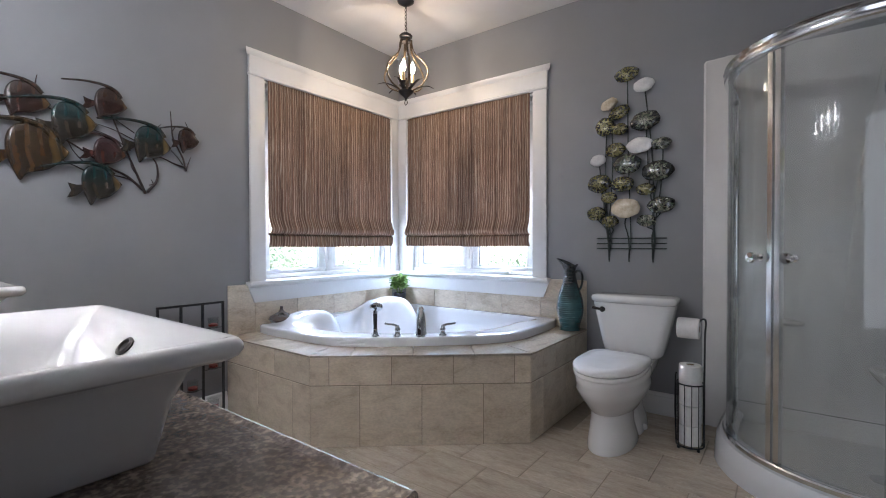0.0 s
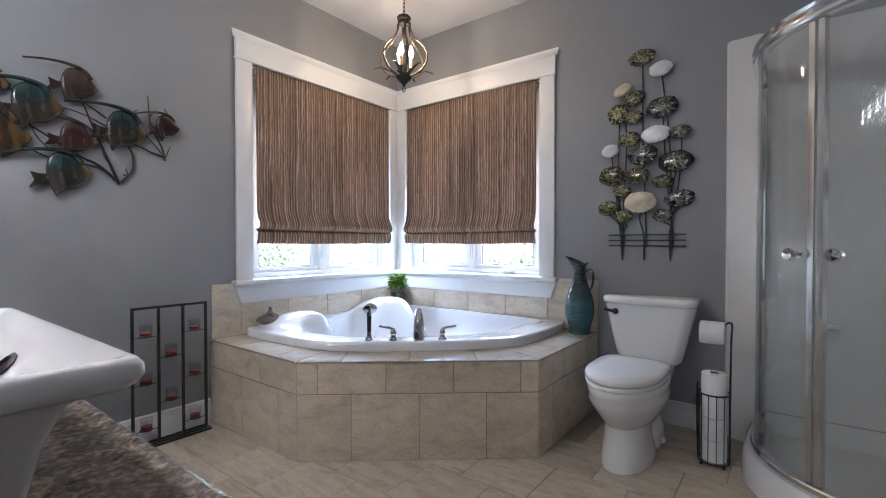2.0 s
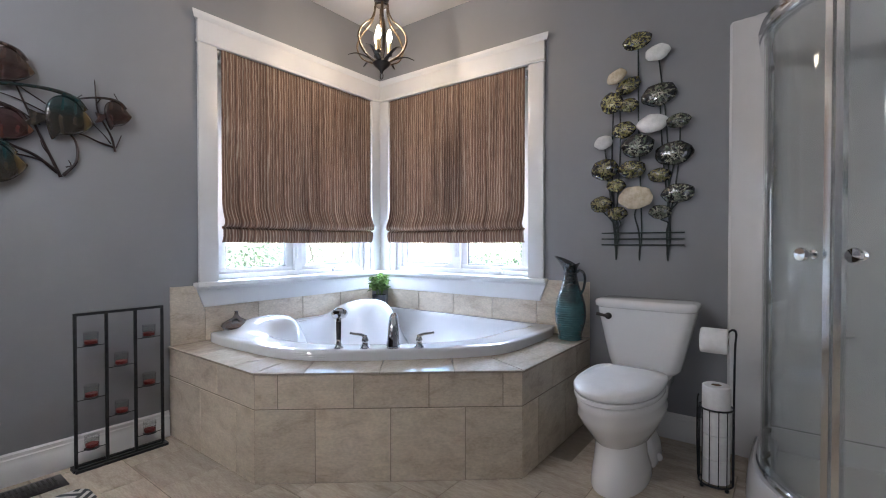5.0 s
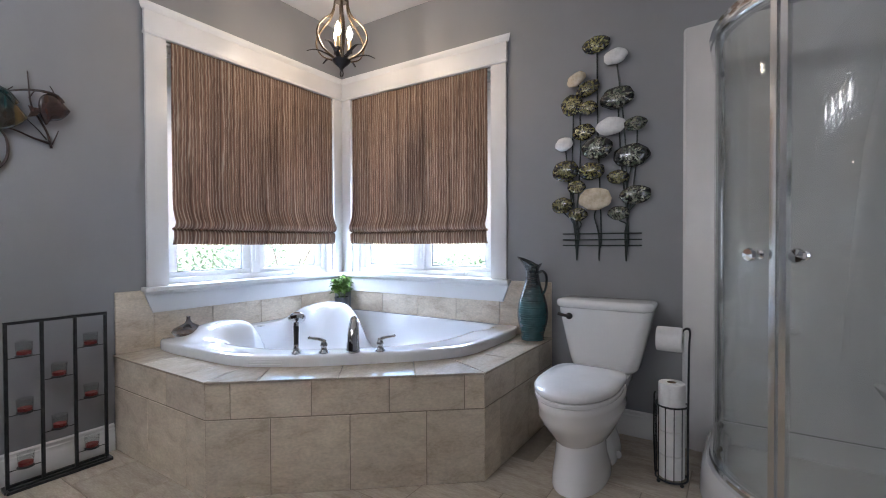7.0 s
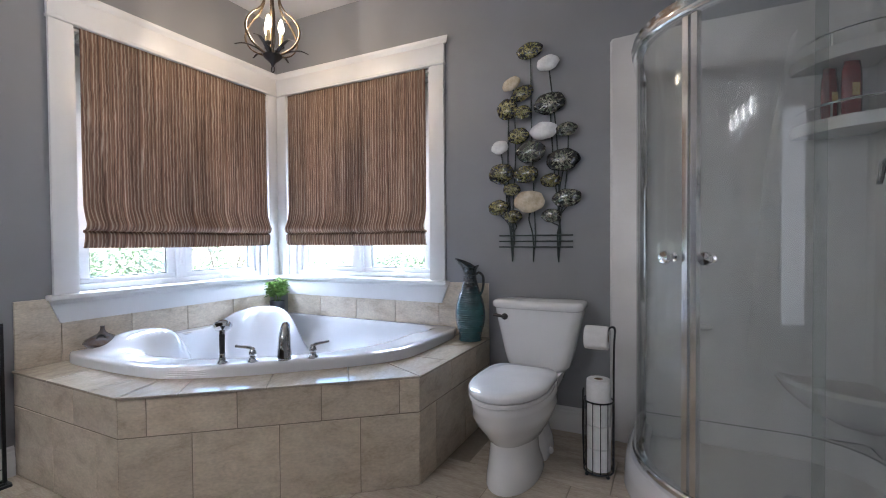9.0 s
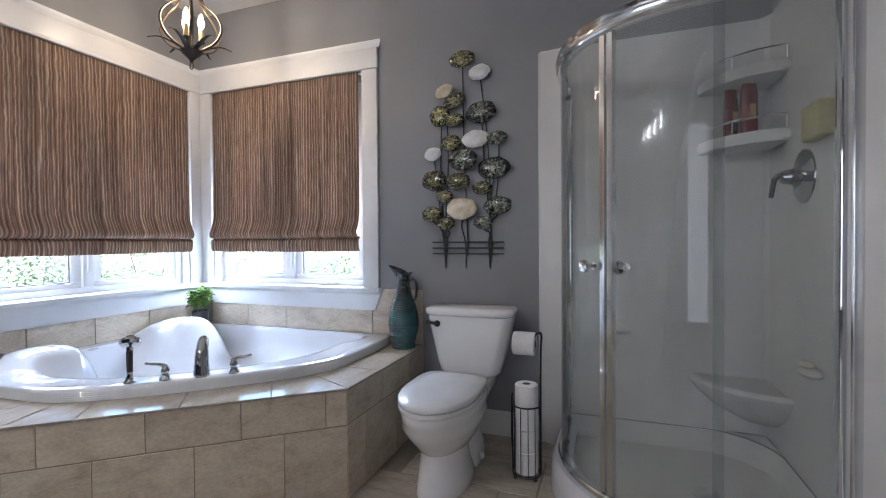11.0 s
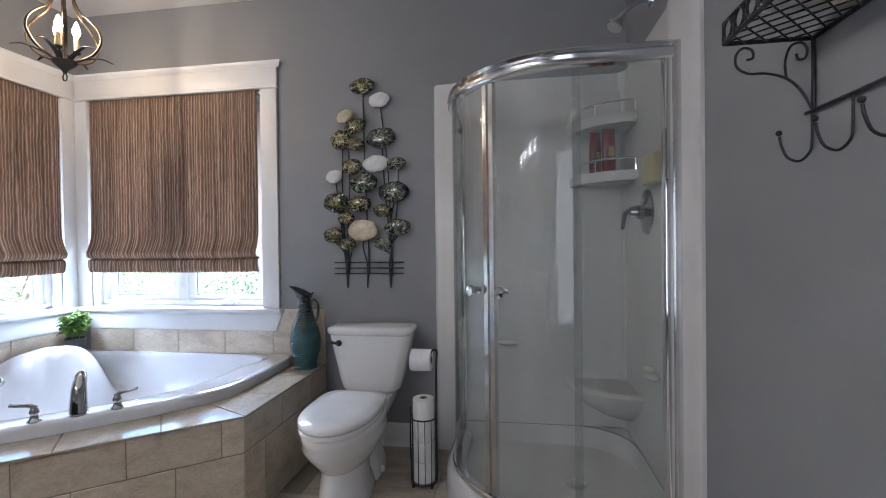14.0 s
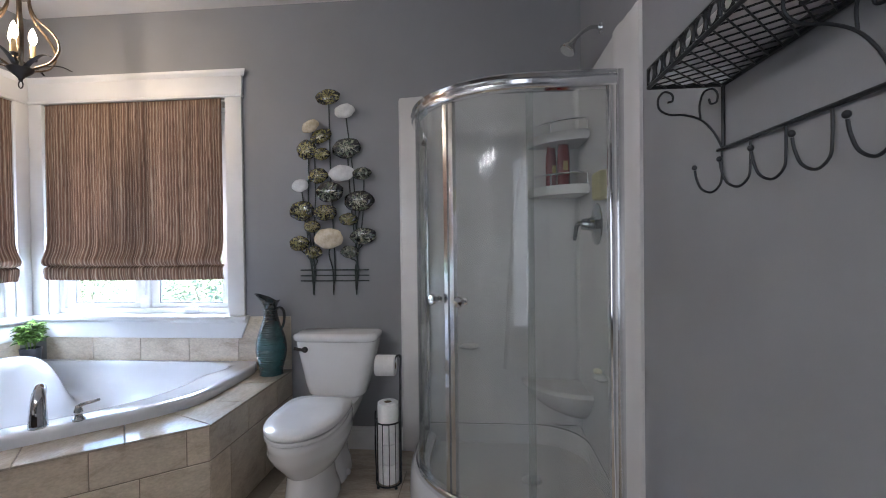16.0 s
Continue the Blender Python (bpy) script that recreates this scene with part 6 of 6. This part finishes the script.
# ---------- wire shelf on the east wall ----------
def wire_shelf():
    y1, y0, z = 1.905, 1.36, 1.660
    s = thing("wire_shelf", (XE, y1, z), "black wrought iron wire shelf with scrolls and coat hooks", "wall shelf")
    D, L = 0.182, y1 - y0

    def rod(pts, r, name="rod", smooth=0, par=None, flat=1.0):
        b = bmesh.new()
        tube(b, pts, r, 8, smooth, flat)
        return part(name, b, IRON, par or s)
    rod([(-0.006, 0, 0), (-0.006, -L, 0)], 0.006, "back_bar")
    rod([(-D, 0, 0), (-D, -L, 0)], 0.005, "front_bar")
    rod([(-D, 0, 0.045), (-D, -L, 0.045)], 0.004, "front_bar")
    rod([(-0.006, 0, 0), (-D, 0, 0)], 0.005, "end_bar")
    rod([(-0.006, -L, 0), (-D, -L, 0)], 0.005, "end_bar")
    rod([(-D, 0, 0), (-D, 0, 0.045)], 0.004, "end_bar")
    # diagonal mesh
    step = 0.045
    n = int((L + D) / step) + 1
    for k in range(1, n):
        c = k * step
        for sgn in (1, -1):
            a = [(-x, -(c - x) if sgn > 0 else -(c - D + x), 0.0) for x in (0.006, D)]
            (xa, ya, _), (xb, yb, _) = a
            pts = []
            for t in (i / 40 for i in range(41)):
                x, y = xa + (xb - xa) * t, ya + (yb - ya) * t
                if -L <= y <= 0:
                    pts.append((x, y, 0.003 if sgn > 0 else -0.003))
            if len(pts) > 3:
                rod([pts[0], pts[-1]], 0.0019, "mesh_wire")
    # ring frieze on the front lip
    k = 0
    y = -0.024
    while y > -L + 0.02:
        rod([(-D - 0.002, y + 0.019 * math.cos(a), 0.0225 + 0.019 * math.sin(a)) for a in (2 * math.pi * i / 14 for i in range(15))], 0.003, "ring")
        rod([(-D - 0.002, y - 0.022, 0.006), (-D - 0.004, y - 0.026, 0.0225), (-D - 0.002, y - 0.022, 0.039)], 0.004, "leaf", 3)
        y -= 0.05
    # hook rail, brackets
    zr = -0.158
    rod([(-0.010, 0.015, zr), (-0.010, -L, zr)], 0.0045, "hook_rail")
    for yb in (-0.005, -0.474):
        br = rod([(-0.007, yb, 0.0), (-0.007, yb, zr)], 0.0045, "bracket")
        rod([(-0.008, yb, zr), (-0.03, yb, -0.115), (-0.06, yb, -0.085), (-0.10, yb, -0.072), (-0.135, yb, -0.070), (-0.158, yb, -0.055), (-0.160, yb, -0.03), (-0.146, yb, -0.014), (-0.128, yb, -0.020), (-0.126, yb, -0.036), (-0.138, yb, -0.040)], 0.0028, "scroll", 5, br)
        rod([(-0.06, yb, -0.085), (-0.062, yb, -0.05), (-0.052, yb, -0.018), (-0.032, yb, -0.010), (-0.020, yb, -0.022), (-0.022, yb, -0.042), (-0.036, yb, -0.046), (-0.040, yb, -0.034)], 0.0027, "scroll", 5, br)
    for yb in (-0.005, -0.123, -0.24, -0.357, -0.474):
        h = rod([(-0.010, yb, zr), (-0.010, yb, zr - 0.055), (-0.014, yb, zr - 0.086), (-0.034, yb, zr - 0.106), (-0.058, yb, zr - 0.098), (-0.070, yb, zr - 0.073), (-0.074, yb, zr - 0.052)], 0.0029, "hook", 5)
        part("hook_ball", ball(bmesh.new(), (-0.075, yb, zr - 0.045), 0.0066, 10), IRON, h)
    for k in range(1):
        t = thing("folded_towel", (XE - 0.095, y1 - 0.27, z + 0.0055), "white folded towel on the wire shelf", "towel")
        b = bmesh.new()
        loft(b, [[(0.075 * math.copysign(abs(math.cos(a)) ** 0.5, math.cos(a)), yy, 0.023 + 0.022 * math.copysign(abs(math.sin(a)) ** 0.6, math.sin(a))) for a in (2 * math.pi * i / 20 for i in range(20))] for yy in (-0.16, -0.08, 0.0, 0.08, 0.16)])
        part("cloth", b, TOWEL, t)


wire_shelf()


# ---------- garden outside ----------
def garden():
    b = bmesh.new()
    n = 24
    rows = [[b.verts.new((-30 + 45 * i / n, -20 + 60 * j / n, -0.55 + 0.05 * math.sin(i * 1.3) * math.cos(j * 0.9))) for j in range(n + 1)] for i in range(n + 1)]
    for i in range(n):
        for j in range(n):
            b.faces.new((rows[i][j], rows[i + 1][j], rows[i + 1][j + 1], rows[i][j + 1]))
    # the house stands over a pit of its own in the lawn
    structure("ground", b, GRASS, "mown green lawn round the house")
    rnd = random.Random(5)

    def bush(place, r, h, leaves, L, mat, label, name="shrub"):
        o = thing(name, place, label, "shrub")
        b = bmesh.new()
        for k in range(7):
            a = rnd.uniform(0, 6.28)
            tube(b, [(0, 0, 0), (0.3 * r * math.cos(a), 0.3 * r * math.sin(a), h * 0.5), (0.7 * r * math.cos(a), 0.7 * r * math.sin(a), h * 0.9)], (0.012, 0.004), 5, 3)
        part("stems", b, BARK, o)
        b = bmesh.new()
        for k in range(leaves):
            a, q, t = rnd.uniform(0, 6.28), rnd.uniform(0, 1) ** 0.5, rnd.uniform(0.15, 1)
            rr = r * q * (0.6 + 0.5 * math.sin(3.1 * min(1, t)))
            leaf_into(b, (rr * math.cos(a), rr * math.sin(a), h * t), (math.cos(a) + rnd.uniform(-.6, .6), math.sin(a) + rnd.uniform(-.6, .6), rnd.uniform(-0.5, 0.6)), L * rnd.uniform(0.7, 1.2), L * 0.42)
        part("foliage", b, mat, o, smooth=0)

    bush((-3.75, 2.1, -0.6), 0.5, 1.85, 900, 0.17, OUTLEAF, "broad-leaved green shrub beside the window")
    bush((-5.6, 3.2, -0.6), 0.7, 1.45, 1600, 0.09, OUTLEAF, "rounded green garden shrub")
    bush((-6.8, 4.6, -0.6), 0.9, 1.6, 1800, 0.1, OUTLEAF, "rounded green garden shrub")
    bush((-3.2, 6.6, -0.6), 0.8, 1.5, 1300, 0.08, OUTLEAF, "rounded green garden shrub")
    bush((-8.5, 7.5, -0.6), 1.6, 2.6, 1800, 0.11, OUTLEAF, "large green garden shrub")
    bush((0.2, 8.0, -0.6), 1.2, 1.9, 1500, 0.1, OUTLEAF, "large green garden shrub")
    for x, y, r in ((-14, 2.5, 1.6), (-15, 6.0, 2.0), (-14, 10, 1.8), (-11, 13, 2.2), (-7, 14, 1.9), (-3, 14.5, 2.1), (1, 13.5, 1.8), (-16, -2, 2.0)):
        bush((x, y, -0.6), r, 2.2 + 0.5 * math.sin(x), 2200, 0.13, OUTLEAF, "large green shrub at the far edge of the lawn")
    o = thing("spruce", (-1.28, 4.95, -0.6), "young spruce tree with drooping needle branches", "tree")
    b = bmesh.new()
    tube(b, [(0, 0, 0), (0.02, 0.0, 1.2), (0, 0, 2.3)], (0.05, 0.008), 8)
    part("trunk", b, BARK, o)
    b = bmesh.new()
    for k in range(34):
        z = 0.35 + 1.85 * k / 34
        a = k * 2.4
        r = 0.8 * (2.45 - z) / 2.1
        tip = Vector((r * math.cos(a), r * math.sin(a), z - 0.12 * r))
        root = Vector((0, 0, z + 0.05))
        tube(b, [root, (root + tip) / 2 + Vector((0, 0, 0.03)), tip], (0.008, 0.003), 4)
        for j in range(7):
            c = root.lerp(tip, 0.25 + 0.75 * j / 6)
            for sgn in (-1, 1):
                reach = 0.22 * r * (1.15 - j / 7) + 0.03
                e = c + reach * Vector((math.cos(a + sgn * 0.8), math.sin(a + sgn * 0.8), -0.15))
                tube(b, [c, e], (0.003, 0.0015), 4)
                for q in range(9):
                    g = c.lerp(e, (q + 0.5) / 9)
                    for side in (-1, 1):
                        d = Vector((math.cos(a + sgn * 0.8 + side * 0.9), math.sin(a + sgn * 0.8 + side * 0.9), rnd.uniform(-0.1, 0.35)))
                        leaf_into(b, g, d, rnd.uniform(0.025, 0.04), 0.004)
    part("branches", b, NEEDLE, o, smooth=0)


garden()


# ---------- floor, last for its many tiles ----------
def floor():
    fl = structure("floor", boxed((XW - 0.15, -1.6, -0.1), (XE + 0.15, YN + 0.15, -0.0025)), GROUT, "beige stone-look tiled floor in running bond")
    p, g = 0.3275, 0.004
    row = 0
    for k in range(-4, 7):
        y0 = 1.60 + p * k
        y1 = min(y0 + p, YN)
        if y0 < YS - 0.02 or y1 - y0 < 0.05:
            continue
        shift = 0.275 if k % 2 == 0 else 0.11
        n0 = math.floor((XW - shift) / 0.33)
        for n in range(n0, n0 + 13):
            xa, xb = max(shift + 0.33 * n, XW), min(shift + 0.33 * (n + 1), XE)
            if xb - xa < 0.03:
                continue
            cx, cy = (xa + xb) / 2, (y0 + y1) / 2
            if 0.772 * (cy - 1.865) - 0.636 * (cx + 1.743) > 0.3 and cy > 2.2:
                continue
            tile(fl, xb - xa - g, y1 - y0 - g, pose(cx, cy, -0.008), FLOORTILE)
    return fl


floor()
